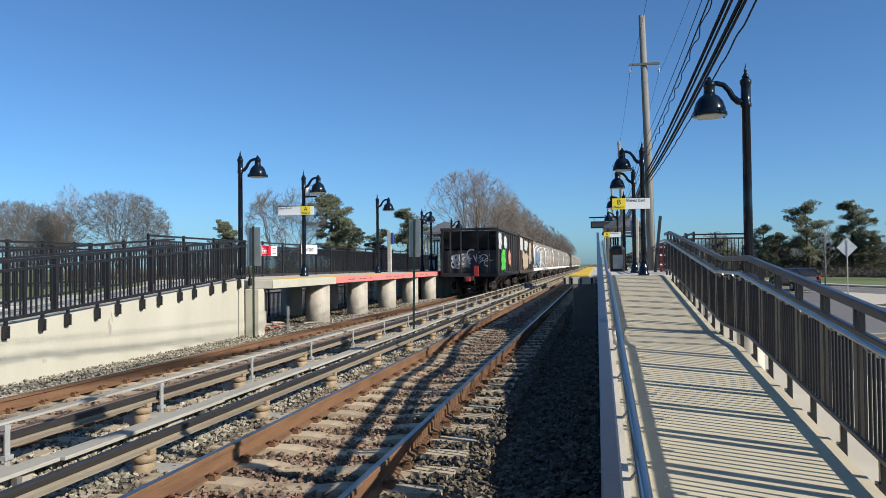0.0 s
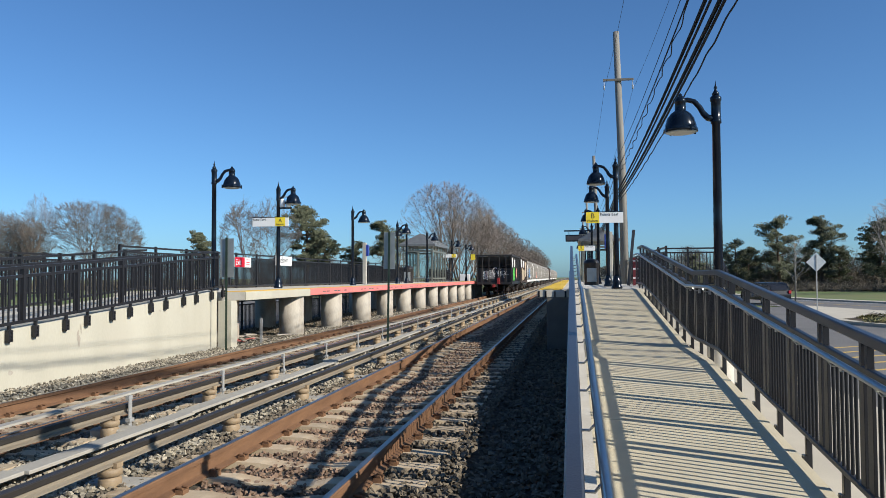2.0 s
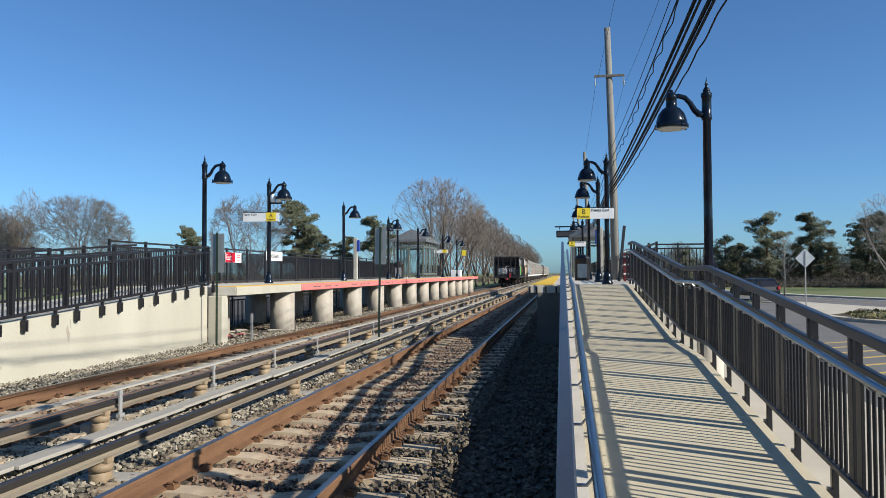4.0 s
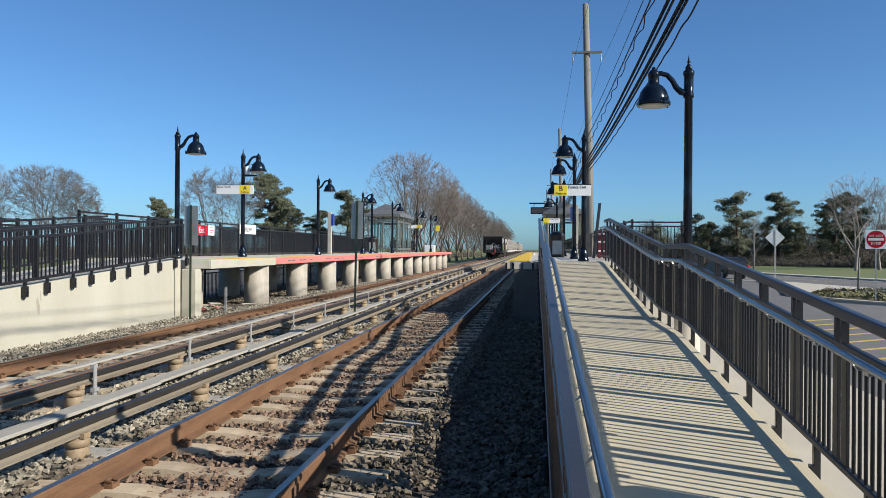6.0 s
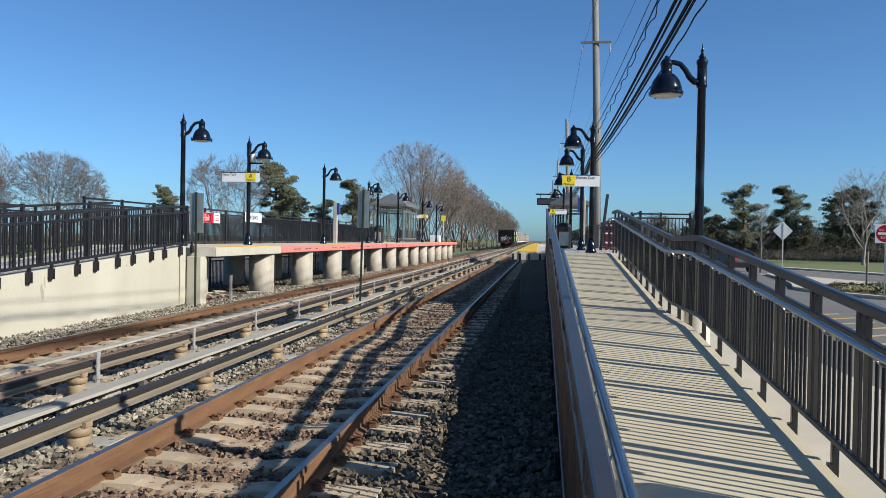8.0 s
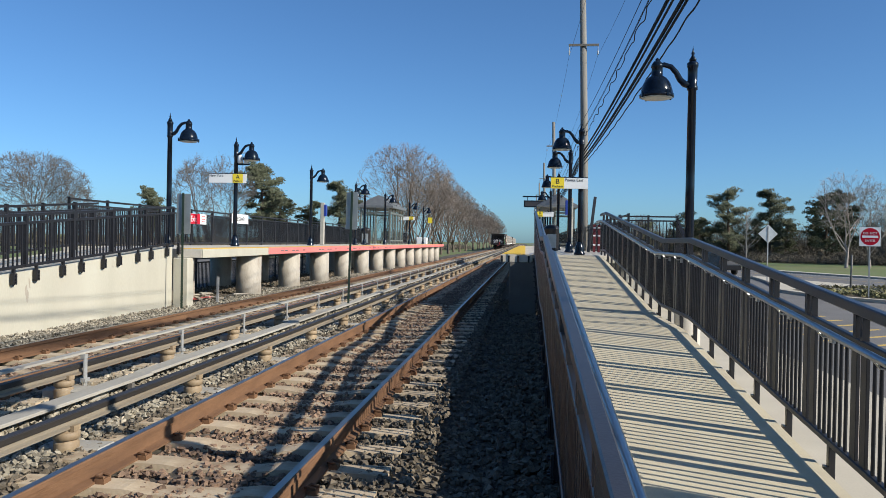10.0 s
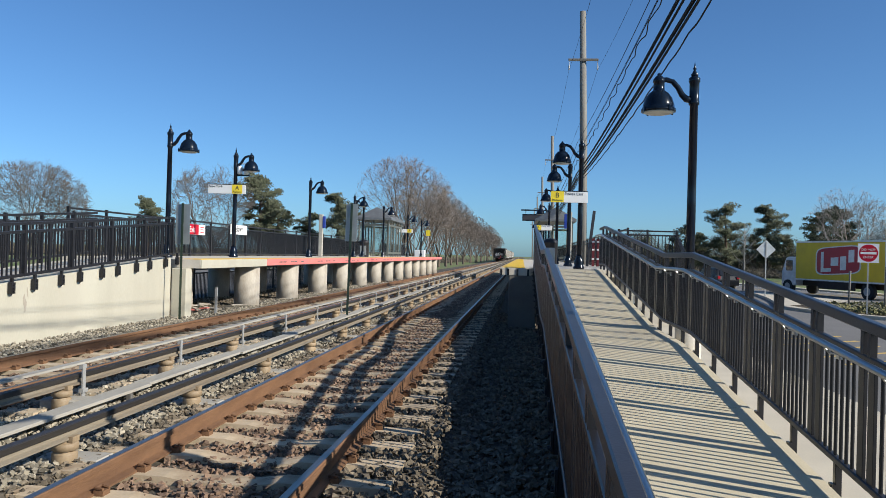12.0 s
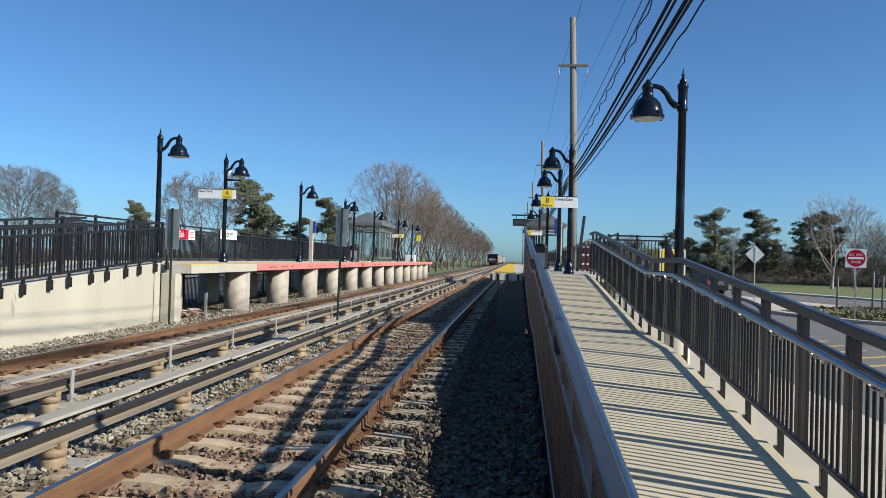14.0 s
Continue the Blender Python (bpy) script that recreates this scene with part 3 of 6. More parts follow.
def third_rail(name, x, covered):
    t = thing(name, "dark electrified third rail on tan insulators" + (" under a thin cover board" if covered else ""), "third rail", "third rails")
    dz = 0.0 if covered else -0.045
    bm = bmesh.new()
    sweep(bm, [(-0.036, 0.094), (0.038, 0.094), (0.042, 0.1), (0.042, 0.138), (0.034, 0.145), (-0.034, 0.145), (-0.042, 0.138), (-0.04, 0.1)], [(x, y, dz) for y in (-20, 900)])
    part("rail_head", bm, M_THIRD, t)
    bm = bmesh.new()
    sweep(bm, [(-0.06, 0.034), (0.062, 0.034), (0.062, 0.05), (0.026, 0.062), (0.024, 0.092), (-0.024, 0.092), (-0.026, 0.062), (-0.06, 0.05)], [(x, y, dz) for y in (-20, 900)])
    part("rail_base", bm, M_THIRD_SIDE, t, "pale lower flange")
    bm = bmesh.new()
    lathe(bm, [(0.098, -0.24), (0.1, -0.085), (0.096, -0.075), (0.082, -0.07), (0.082, -0.058), (0.104, -0.052), (0.106, -0.005), (0.098, 0.006), (0.062, 0.012), (0.06, 0.033)], 16)
    for sx in (-0.075, 0.075):
        box(bm, sx - 0.018, sx + 0.018, -0.05, 0.05, 0.013, 0.058)
    ins = mesh_of("insulator", bm, M_INSUL)
    bm = bmesh.new()
    box(bm, 0.085, 0.10, -0.03, 0.03, -0.18, 0.25)
    box(bm, 0.055, 0.104, -0.036, 0.036, 0.205, 0.246)
    box(bm, 0.066, 0.118, -0.05, 0.05, -0.05, -0.01)
    box(bm, 0.066, 0.118, -0.05, 0.05, -0.19, -0.16)
    hook = mesh_of("cover_bracket", bm, M_GALV)
    bm = bmesh.new()
    box(bm, -0.24, 0.30 if not covered else 0.36, -0.13, 0.15, -0.36, -0.09 if covered else -0.17)
    bevel_all(bm, 0.02)
    pad = mesh_of("concrete_pad", bm, M_BOARD)
    for k in range(38):
        y = (8.03 if covered else 6.17) + 2.44 * (k - 3)
        piece("insulator", ins, t, (x, y, dz))
        piece("concrete_pad", pad, t, (x, y + 0.1, 0))
        if covered:
            piece("cover_bracket", hook, t, (x, y + 0.25, 0))
    if covered:
        bm = bmesh.new()
        sweep(bm, [(-0.03, 0.25), (0.07, 0.25), (0.07, 0.272), (-0.03, 0.272)], [(x, y, 0) for y in (-20, 900)])
        part("cover_board", bm, M_BOARD, t, "thin pale grey cover board")
    return t


third_rail("third_rail", -1.42, False)
third_rail("third_rail", -2.60, True)


def trough():
    """A pale walk board on short legs between the two third rails."""
    t = thing("walk_board", "pale grey boards on short legs between third rails", "walkway board", "walk boards")
    leg = mesh_of("leg", rbox(-0.03, 0.03, -0.03, 0.03, -0.3, -0.106, 0.003), M_PIER)
    for k in range(60):
        y0 = -3.0 + 3.03 * k
        s = 0.10 if k % 2 else 0.0
        part("board", rbox(-2.38 + s * 0.4, -2.17 + s * 0.4, y0, y0 + 3.02, -0.105, -0.07, 0.004), M_BOARD, t)
        if k < 30:
            piece("leg", leg, t, (-2.18 + s * 0.4, y0 + 2.5, 0))
    return t


trough()


def stones(name, label, regions, material, seed):
    """Loose crushed stone: many small faceted lumps in one mesh. regions: x0, x1, y0, y1, z, count, size."""
    rng = np.random.default_rng(seed)
    base = np.array([(x, y, z) for x in (-0.68, 0.68) for y in (-0.6, 0.6) for z in (-0.5, 0.5)], float)
    tri = np.array([(0, 1, 3), (0, 3, 2), (4, 6, 7), (4, 7, 5), (0, 4, 5), (0, 5, 1), (2, 3, 7), (2, 7, 6), (0, 2, 6), (0, 6, 4), (1, 5, 7), (1, 7, 3)])
    allv, allf, off = [], [], 0
    for x0, x1, y0, y1, z, count, size in regions:
        u = rng.random(count)
        c = np.stack([rng.uniform(x0, x1, count), y0 + (y1 - y0) * u ** 1.5, np.full(count, z) + rng.uniform(-0.03, 0.02, count)], 1)
        v = base[None] * rng.uniform(0.7, 1.2, (count, 8, 1)) + rng.uniform(-0.26, 0.26, (count, 8, 3))
        q = rng.normal(size=(count, 4))
        q /= np.linalg.norm(q, axis=1, keepdims=True)
        w, x, y, zz = q.T
        R = np.stack([1 - 2 * (y * y + zz * zz), 2 * (x * y - w * zz), 2 * (x * zz + w * y), 2 * (x * y + w * zz), 1 - 2 * (x * x + zz * zz), 2 * (y * zz - w * x), 2 * (x * zz - w * y), 2 * (y * zz + w * x), 1 - 2 * (x * x + y * y)], 1).reshape(-1, 3, 3)
        s = (size * rng.uniform(0.6, 1.35, count))[:, None, None]
        v = np.einsum("nij,nkj->nki", R, v) * s * np.array([1, 1, 0.8]) + c[:, None]
        allv.append(v.reshape(-1, 3))
        allf.append((tri[None] + off + 8 * np.arange(count)[:, None, None]).reshape(-1, 3))
        off += 8 * count
    v, f = np.concatenate(allv), np.concatenate(allf)
    me = bpy.data.meshes.new(name)
    me.from_pydata(v.tolist(), [], f.tolist())
    me.materials.append(material)
    return tagged(new(name, me), label, "ballast", kind="stuff")


stones("rusty_ballast", "rust-stained crushed stone between running rails", [(-0.7, 0.7, 2, 30, -0.225, 15000, 0.028), (-0.7, 0.7, 22, 70, -0.225, 7000, 0.045), (-1.3, -0.8, 20, 60, -0.22, 3000, 0.045), (0.8, 1.4, 20, 60, -0.23, 3000, 0.045), (-4.65, -3.3, 5, 40, -0.235, 5000, 0.032)], M_BALLAST_RUST, 3)
stones("ballast", "grey crushed stone beside the rails", [(-1.38, -0.8, 2.5, 30, -0.2, 9000, 0.028), (0.8, 1.5, 2, 34, -0.205, 9000, 0.030), (1.5, 2.6, 2, 26, -0.32, 9000, 0.032), (-9, -5.5, 19, 50, -0.2, 9000, 0.035)], M_BALLAST, 4)
stones("pale_ballast", "pale grey crushed stone between third rails and by a wall", [(-3.2, -1.38, 3, 35, -0.2, 20000, 0.028), (-6.35, -4.75, 5, 45, -0.165, 15000, 0.028)], M_BALLAST_PALE, 5)

# ---- ground beyond the ramp ----
part("pavement", rbox(4.37, 7.3, -12, 60, GROUND - 0.1, GROUND + 0.12, 0.01), M_WALK)
tagged(bpy.data.objects["pavement"], "pale concrete walk beside a ramp", "pavement", kind="structure")
tagged(sheet("drive", 7.31, 19, -30, 58, GROUND + 0.02, M_ASPHALT), "grey worn asphalt station drive", "road", kind="structure")
ROAD = [(110, -190), (84.0, -112), (55, -31), (36.5, 20), (24.6, 53.4), (18.5, 72), (15.6, 86), (14.4, 110), (14.2, 170), (14.2, 300), (14.2, 1200)]


def strip(name, off0, off1, z, material):
    """A band that follows the road between two distances from its middle."""
    bm = bmesh.new()
    rows = []
    for k, (x, y) in enumerate(ROAD):
        d = (Vector(ROAD[min(k + 1, len(ROAD) - 1)]) - Vector(ROAD[max(k - 1, 0)])).normalized()
        s = Vector((d.y, -d.x))
        rows.append([bm.verts.new((x + s.x * o, y + s.y * o, z)) for o in (off0, off1)])
    for a, b in zip(rows, rows[1:]):
        bm.faces.new((a[0], a[1], b[1], b[0]))
    return part(name, bm, material)


tagged(strip("road", -5.5, 5.0, GROUND + 0.035, M_ASPHALT), "grey asphalt road curving beside the station", "road", kind="structure")
tagged(strip("lane_line", 0.6, 0.75, GROUND + 0.04, M_PAINT_Y), "worn yellow centre line", "road marking", kind="structure")
tagged(strip("edge_line", 4.2, 4.35, GROUND + 0.04, M_PAINT_W), "white edge line", "road marking", kind="structure")
tagged(strip("edge_line", -4.7, -4.5, GROUND + 0.04, M_PAINT_W), "white edge line", "road marking", kind="structure")


def kerb(name, off, w, h, label):
    bm = bmesh.new()
    rows = []
    for k, (x, y) in enumerate(ROAD):
        d = (Vector(ROAD[min(k + 1, len(ROAD) - 1)]) - Vector(ROAD[max(k - 1, 0)])).normalized()
        s = Vector((d.y, -d.x))
        rows.append([bm.verts.new((x + s.x * o, y + s.y * o, GROUND + z)) for o, z in ((off, 0), (off, h), (off + w, h), (off + w, 0))])
    for a, b in zip(rows, rows[1:]):
        for i in range(3):
            bm.faces.new((a[i], a[i + 1], b[i + 1], b[i]))
    return tagged(part(name, bm, M_WALK), label, "kerb", kind="structure")


kerb("kerb", 5.0, 1.3, 0.17, "pale concrete kerb and walk along grass")
# yellow hatching on the drive
for k in range(9):
    bm = bmesh.new()
    box(bm, -1.6, 1.6, -0.07, 0.07, 0, 0.004)
    ob = part("hatch_line", bm, M_PAINT_Y)
    ob.matrix_basis = pose(10.5, 15 + 1.3 * k, GROUND + 0.021, 0, 0, 35)
    tagged(ob, "worn yellow hatch line on asphalt", "road marking", kind="structure")


def island():
    i = thing("traffic_island", "kerbed traffic island of bare earth and low shrubs", "island", kind="structure")
    bm = bmesh.new()
    n = 40
    ring = []
    for k in range(n):
        c, q = math.cos(2 * math.pi * k / n), math.sin(2 * math.pi * k / n)
        up = max(0.0, q)
        ring.append((19.2 + 4.6 * c * (1 - 0.75 * up) - 0.9 * up, 40 + 8.2 * q * (1 + 1.15 * up)))
    lo = [bm.verts.new((x, y, GROUND)) for x, y in ring]
    hi = [bm.verts.new((x, y, GROUND + 0.16)) for x, y in ring]
    for k in range(n):
        bm.faces.new((lo[k], lo[(k + 1) % n], hi[(k + 1) % n], hi[k]))
    bm.faces.new(hi)
    part("kerb_slab", bm, M_WALK, i)
    bm = bmesh.new()
    bm.faces.new([bm.verts.new((19.2 + (x - 19.2) * 0.88, 39.6 + (y - 40) * (0.9 if y < 40 else 0.32), GROUND + 0.168)) for x, y in ring])
    part("planting_bed", bm, mat("bare_earth", (0.12, 0.09, 0.05), (0.07, 0.055, 0.035), 0.95, 0, 2, 30, 0.5), i)


island()


def low_shrub(m):
    rng = random.Random(5)
    s = thing("low_shrub", "low straggling tan and green winter shrub", "shrub", "island shrubs", m)
    vs, fs = [], []
    for k in range(900):
        a, r = rng.uniform(0, 6.28), rng.random() ** 0.5
        x, y = 1.5 * r * math.cos(a), 1.1 * r * math.sin(a)
        z = rng.uniform(0.02, 0.25) * (1.05 - r * 0.6)
        d = Vector((rng.gauss(0, 1), rng.gauss(0, 1), rng.gauss(0.3, 1))).normalized() * rng.uniform(0.06, 0.12)
        e = d.orthogonal().normalized() * rng.uniform(0.02, 0.045)
        b, p = len(vs), Vector((x, y, z))
        vs += [p - e, p + e, p + e + d, p - e + d * 0.9]
        fs.append((b, b + 1, b + 2, b + 3))
    me = bpy.data.meshes.new("foliage")
    me.from_pydata([tuple(v) for v in vs], [], fs)
    me.materials.append(mat("shrub_leaf", (0.17, 0.15, 0.06), (0.09, 0.10, 0.035), 0.8, 0, 5, 30, 0, island=0.4))
    f = new("foliage", me)
    f.parent = s
    bm = bmesh.new()
    for k in range(10):
        a = k * 0.63
        tube(bm, [(0, 0, 0), (0.4 * math.cos(a), 0.3 * math.sin(a), 0.2), (1.0 * math.cos(a), 0.7 * math.sin(a), 0.32)], [0.02, 0.012, 0.005], 4)
    part("stems", bm, M_WOODPOLE, s)
    return s


sh = low_shrub(pose(16.6, 36.8, GROUND + 0.17))
for x, y, a in ((18.6, 37.6, 40), (20.3, 35.4, 110), (17.2, 39.6, 200), (19.5, 40.3, 300), (21.6, 38.5, 20), (17.6, 35.2, 75), (21.6, 41.0, 160)):
    copy_thing(sh, pose(x, y, GROUND + 0.17, 0, 0, a))


# ---- signs ----
def no_entry_sign(m):
    s = thing("no_entry_sign", "square white sign with red disc reading do not enter", "road sign", "", m)
    part("plate", rbox(-0.38, 0.38, -0.004, 0.0, 1.0, 1.76, 0.001), M_WHITE, s)
    bm = bmesh.new()
    n = 48
    bm.faces.new([bm.verts.new((0.345 * math.cos(2 * math.pi * k / n), -0.007, 1.38 + 0.345 * math.sin(2 * math.pi * k / n))) for k in range(n)])
    part("red_disc", bm, M_SIGN_RED, s, "red disc")
    bm = bmesh.new()
    box(bm, -0.285, 0.285, -0.011, -0.008, 1.335, 1.425)
    part("white_bar", bm, M_WHITE, s, "white bar")
    lettering("words", "DO  NOT", 0.125, M_WHITE, s, pose(0, -0.011, 1.475, 90), "CENTER", 0.95)
    lettering("words", "ENTER", 0.13, M_WHITE, s, pose(0, -0.011, 1.175, 90), "CENTER", 0.95)
    bm = bmesh.new()
    box(bm, -0.025, 0.025, 0.002, 0.03, -1.05, 1.72)
    part("post", bm, M_GALV, s, "galvanised steel post")
    return s


no_entry_sign(pose(15.93, 33.0, 0.69, 0, 0, -12))
for x, y, h in ((17.4, 38.5, 1.75), (19.3, 38.2, 1.8), (18.6, 37.6, 2.0)):
    bm = bmesh.new()
    lathe(bm, [(0.045, 0), (0.045, h - 0.02), (0.03, h)], 10)
    ob = part("timber_stake", bm, M_WOODPOLE)
    ob.matrix_basis = pose(x, y, GROUND + 0.17, 1, 1, 0)
    tagged(ob, "thin weathered timber stake in an island", "stake", "timber stakes")


def diamond_sign(m):
    s = thing("diamond_sign", "bare grey back of a diamond road sign on post", "road sign", "", m)
    bm = bmesh.new()
    v = box(bm, -0.4, 0.4, -0.003, 0.003, -0.4, 0.4)
    bmesh.ops.rotate(bm, verts=v, cent=(0, 0, 0), matrix=Matrix.Rotation(radians(45), 3, "Y"))
    bmesh.ops.translate(bm, verts=v, vec=(0, 0, 3.0))
    part("plate", bm, mat("diamond_sign_back", (0.55, 0.57, 0.57), (0.45, 0.47, 0.47), 0.45, 0.4, 4, 60, 0.02), s)
    bm = bmesh.new()
    box(bm, -0.03, 0.03, -0.035, -0.006, 0, 3.45)
    part("post", bm, M_GALV, s)
    return s


diamond_sign(pose(16.75, 49, GROUND))


def plate_post(m, plate_h, plate_w, h, label):
    s = thing("sign_post", label, "sign post", "trackside sign posts", m)
    bm = bmesh.new()
    sweep_pts = [(-0.03, 0.0), (-0.018, 0.02), (0.018, 0.02), (0.03, 0.0)]
    v = [[bm.verts.new((x, y - 0.03, z)) for x, y in sweep_pts] for z in (0, h)]
    for i in range(3):
        bm.faces.new((v[0][i], v[0][i + 1], v[1][i + 1], v[1][i]))
    bm.faces.new((v[0][3], v[0][0], v[1][0], v[1][3]))
    bm.faces.new(v[1])
    part("post", bm, M_GREEN_POST, s)
    part("plate", rbox(-plate_w / 2, plate_w / 2, 0.0, 0.006, h - plate_h, h - 0.02, 0.001), M_SIGN_BACK, s, "bare grey aluminium sign back")
    return s


plate_post(pose(-5.86, 18.1, -0.2, 0, 0, -3), 0.98, 0.36, 2.80, "green channel post with grey sign back beside a pier")
plate_post(pose(-2.22, 19.9, -0.22, 0, 1, -5), 0.98, 0.31, 3.02, "green channel post with grey sign back between tracks")
bm = bmesh.new()
box(bm, -0.03, 0.03, -0.02, 0.02, 0, 0.72)
ob = part("marker_post", bm, M_GALV)
ob.matrix_basis = pose(-5.75, 20.0, -0.2)
tagged(ob, "short pale steel marker post in ballast", "post")


def platform_sign(m, letter, words, left, w):
    """A two-part sign plate that faces -y: a yellow end with the platform's letter and a white end with words."""
    s = thing("platform_sign", "white and yellow platform sign on a lamp post", "sign", "platform signs", m)
    part("plate", rbox(-w / 2, w / 2, -0.012, 0.012, 0, 0.31, 0.003), M_WHITE, s)
    yw = 0.36
    x0 = -w / 2 + 0.004 if left else w / 2 - yw - 0.12
    bm = bmesh.new()
    box(bm, x0, x0 + yw, -0.017, -0.0125, 0.004, 0.306)
    part("yellow_panel", bm, M_SIGN_Y, s, "yellow panel")
    lettering("letter", letter, 0.20, M_INK, s, pose(x0 + yw / 2, -0.019, 0.135, 90), "CENTER")
    lettering("words", "Platform", 0.085, M_INK, s, pose(x0 + yw / 2, -0.019, 0.035, 90), "CENTER")
    lettering("words", words, 0.115, M_INK, s, pose(x0 + yw + 0.02 if left else -w / 2 + 0.02, -0.015, 0.205, 90), "LEFT")
    bm = bmesh.new()
    box(bm, -w / 2, w / 2, -0.016, 0.016, 0.302, 0.322)
    part("cap", bm, M_BLACK, s, "black cap strip")
    return s


platform_sign(pose(-7.85, 25.9, 3.41), "A", "New York", False, 1.32)
platform_sign(pose(3.45, 22.2, 3.09), "B", "Points East", True, 1.02)
platform_sign(pose(-7.8, 66.2, 3.3), "A", "New York", False, 1.32)
platform_sign(pose(3.45, 48.9, 3.2), "B", "Points East", True, 1.02)


def fence_sign(m, w, h, base, words):
    s = thing("fence_sign", "white station sign fixed to a railing", "sign", "", m)
    part("plate", rbox(0, w, -0.01, 0.01, 0, h, 0.003), base, s)
    for text, size, x, z, mt in words:
        lettering("words", text, size, mt, s, pose(x, -0.013, z, 90))
    return s


fs = fence_sign(pose(-9.26, 26.1, 2.0, 0, 0, 90), 1.4, 0.36, M_WHITE, [("Exit", 0.30, 0.06, 0.08, M_WHITE)])
fs["label"] = "red and white exit sign fixed to a railing"
bm = bmesh.new()
box(bm, 0.004, 0.84, -0.0125, -0.0105, 0.004, 0.356)
part("red_panel", bm, M_SIGN_RED, fs, "red panel")
for z in (0.26, 0.17, 0.08):
    bm = bmesh.new()
    box(bm, 0.98, 1.30, -0.014, -0.011, z, z + 0.03)
    part("writing_bar", bm, M_SIGN_RED, fs)
fence_sign(pose(-9.26, 30.0, 2.12, 0, 0, 90), 1.8, 0.38, M_WHITE, [("Pinelawn", 0.37, 0.05, 0.10, M_INK)])


# ---- utility poles and cables ----
def utility_pole(m, h):
    p = thing("utility_pole", "tall weathered grey wooden utility pole with crossarm", "utility pole", "utility poles", m)
    bm = bmesh.new()
    tube(bm, [(0, 0, -0.3), (-0.08, 0, h * 0.5), (-0.28, 0, h)], [0.20, 0.175, 0.14], 14)
    part("pole", bm, M_WOODPOLE, p)
    part("crossarm", rbox(-0.9, 0.48, -0.2, -0.14, h - 2.35, h - 2.24, 0.006), M_PIER, p, "dark wooden crossarm")
    for x in (-0.86, 0.44):
        bm = bmesh.new()
        lathe(bm, [(0.012, -0.42), (0.04, -0.40), (0.02, -0.36), (0.045, -0.32), (0.02, -0.28), (0.045, -0.24), (0.015, -0.2), (0.012, 0.0)], 8, (x, -0.17, h - 2.35))
        part("insulator", bm, M_GALV, p)
    bm = bmesh.new()
    tube(bm, [(0.2, -0.02, 0), (0.06, -0.02, h * 0.55)], 0.02, 6)
    part("riser_pipe", bm, M_CABLE, p)
    return p


POLE_X = 4.97
POLES = [-1.0, 37.0, 75.0, 113.0, 151.0, 189.0, 227.0]
up = utility_pole(pose(POLE_X, POLES[1], GROUND), 13.65)
for y in POLES[:1] + POLES[2:]:
    copy_thing(up, pose(POLE_X, y, GROUND))


def cables():
    # height at the poles ahead, at the near pole, radius, sideways offset, waviness
    rows = [(6.92, 7.38, 0.009, -0.38, 0), (6.5, 7.24, 0.006, -0.36, 0), (6.41, 7.2, 0.010, -0.37, 0), (6.03, 7.29, 0.012, -0.37, 0.03),
            (5.47, 6.64, 0.034, -0.37, 0), (5.35, 6.5, 0.024, -0.35, 0), (5.19, 6.09, 0.036, -0.37, 0), (5.11, 6.02, 0.026, -0.34, 0.0), (4.96, 5.61, 0.014, -0.36, 0.008)]
    for zp, z0, r, dx, wave in rows:
        bm = bmesh.new()
        for a, b in zip(POLES[:4], POLES[1:4]):
            n = 260 if wave else 24
            pts = []
            for k in range(n + 1):
                u = k / n
                z = (z0 + (zp - z0) * u if a < 0 else zp) - 4 * 0.45 * u * (1 - u)
                if wave:
                    z += wave * 0.8 * math.sin(k * 0.71) + wave * 0.5 * math.sin(k * 1.13)
                pts.append((POLE_X + dx + (wave * math.sin(k * 0.53) if wave else 0), a + (b - a) * u, z))
            tube(bm, pts, r, 6, False)
        tagged(part("overhead_cable", bm, M_CABLE), "black overhead cable slung between utility poles", "cable", "overhead cables")
    for x in (-0.86, 0.44):
        bm = bmesh.new()
        for a, b in zip(POLES[:5], POLES[1:5]):
            tube(bm, [(POLE_X + x, a + (b - a) * k / 20, 13.65 + GROUND - 2.77 - 4 * 0.7 * (k / 20) * (1 - k / 20)) for k in range(21)], 0.006, 4, False)
        tagged(part("power_line", bm, M_CABLE), "thin bare power line high between utility poles", "cable", "overhead cables")


cables()


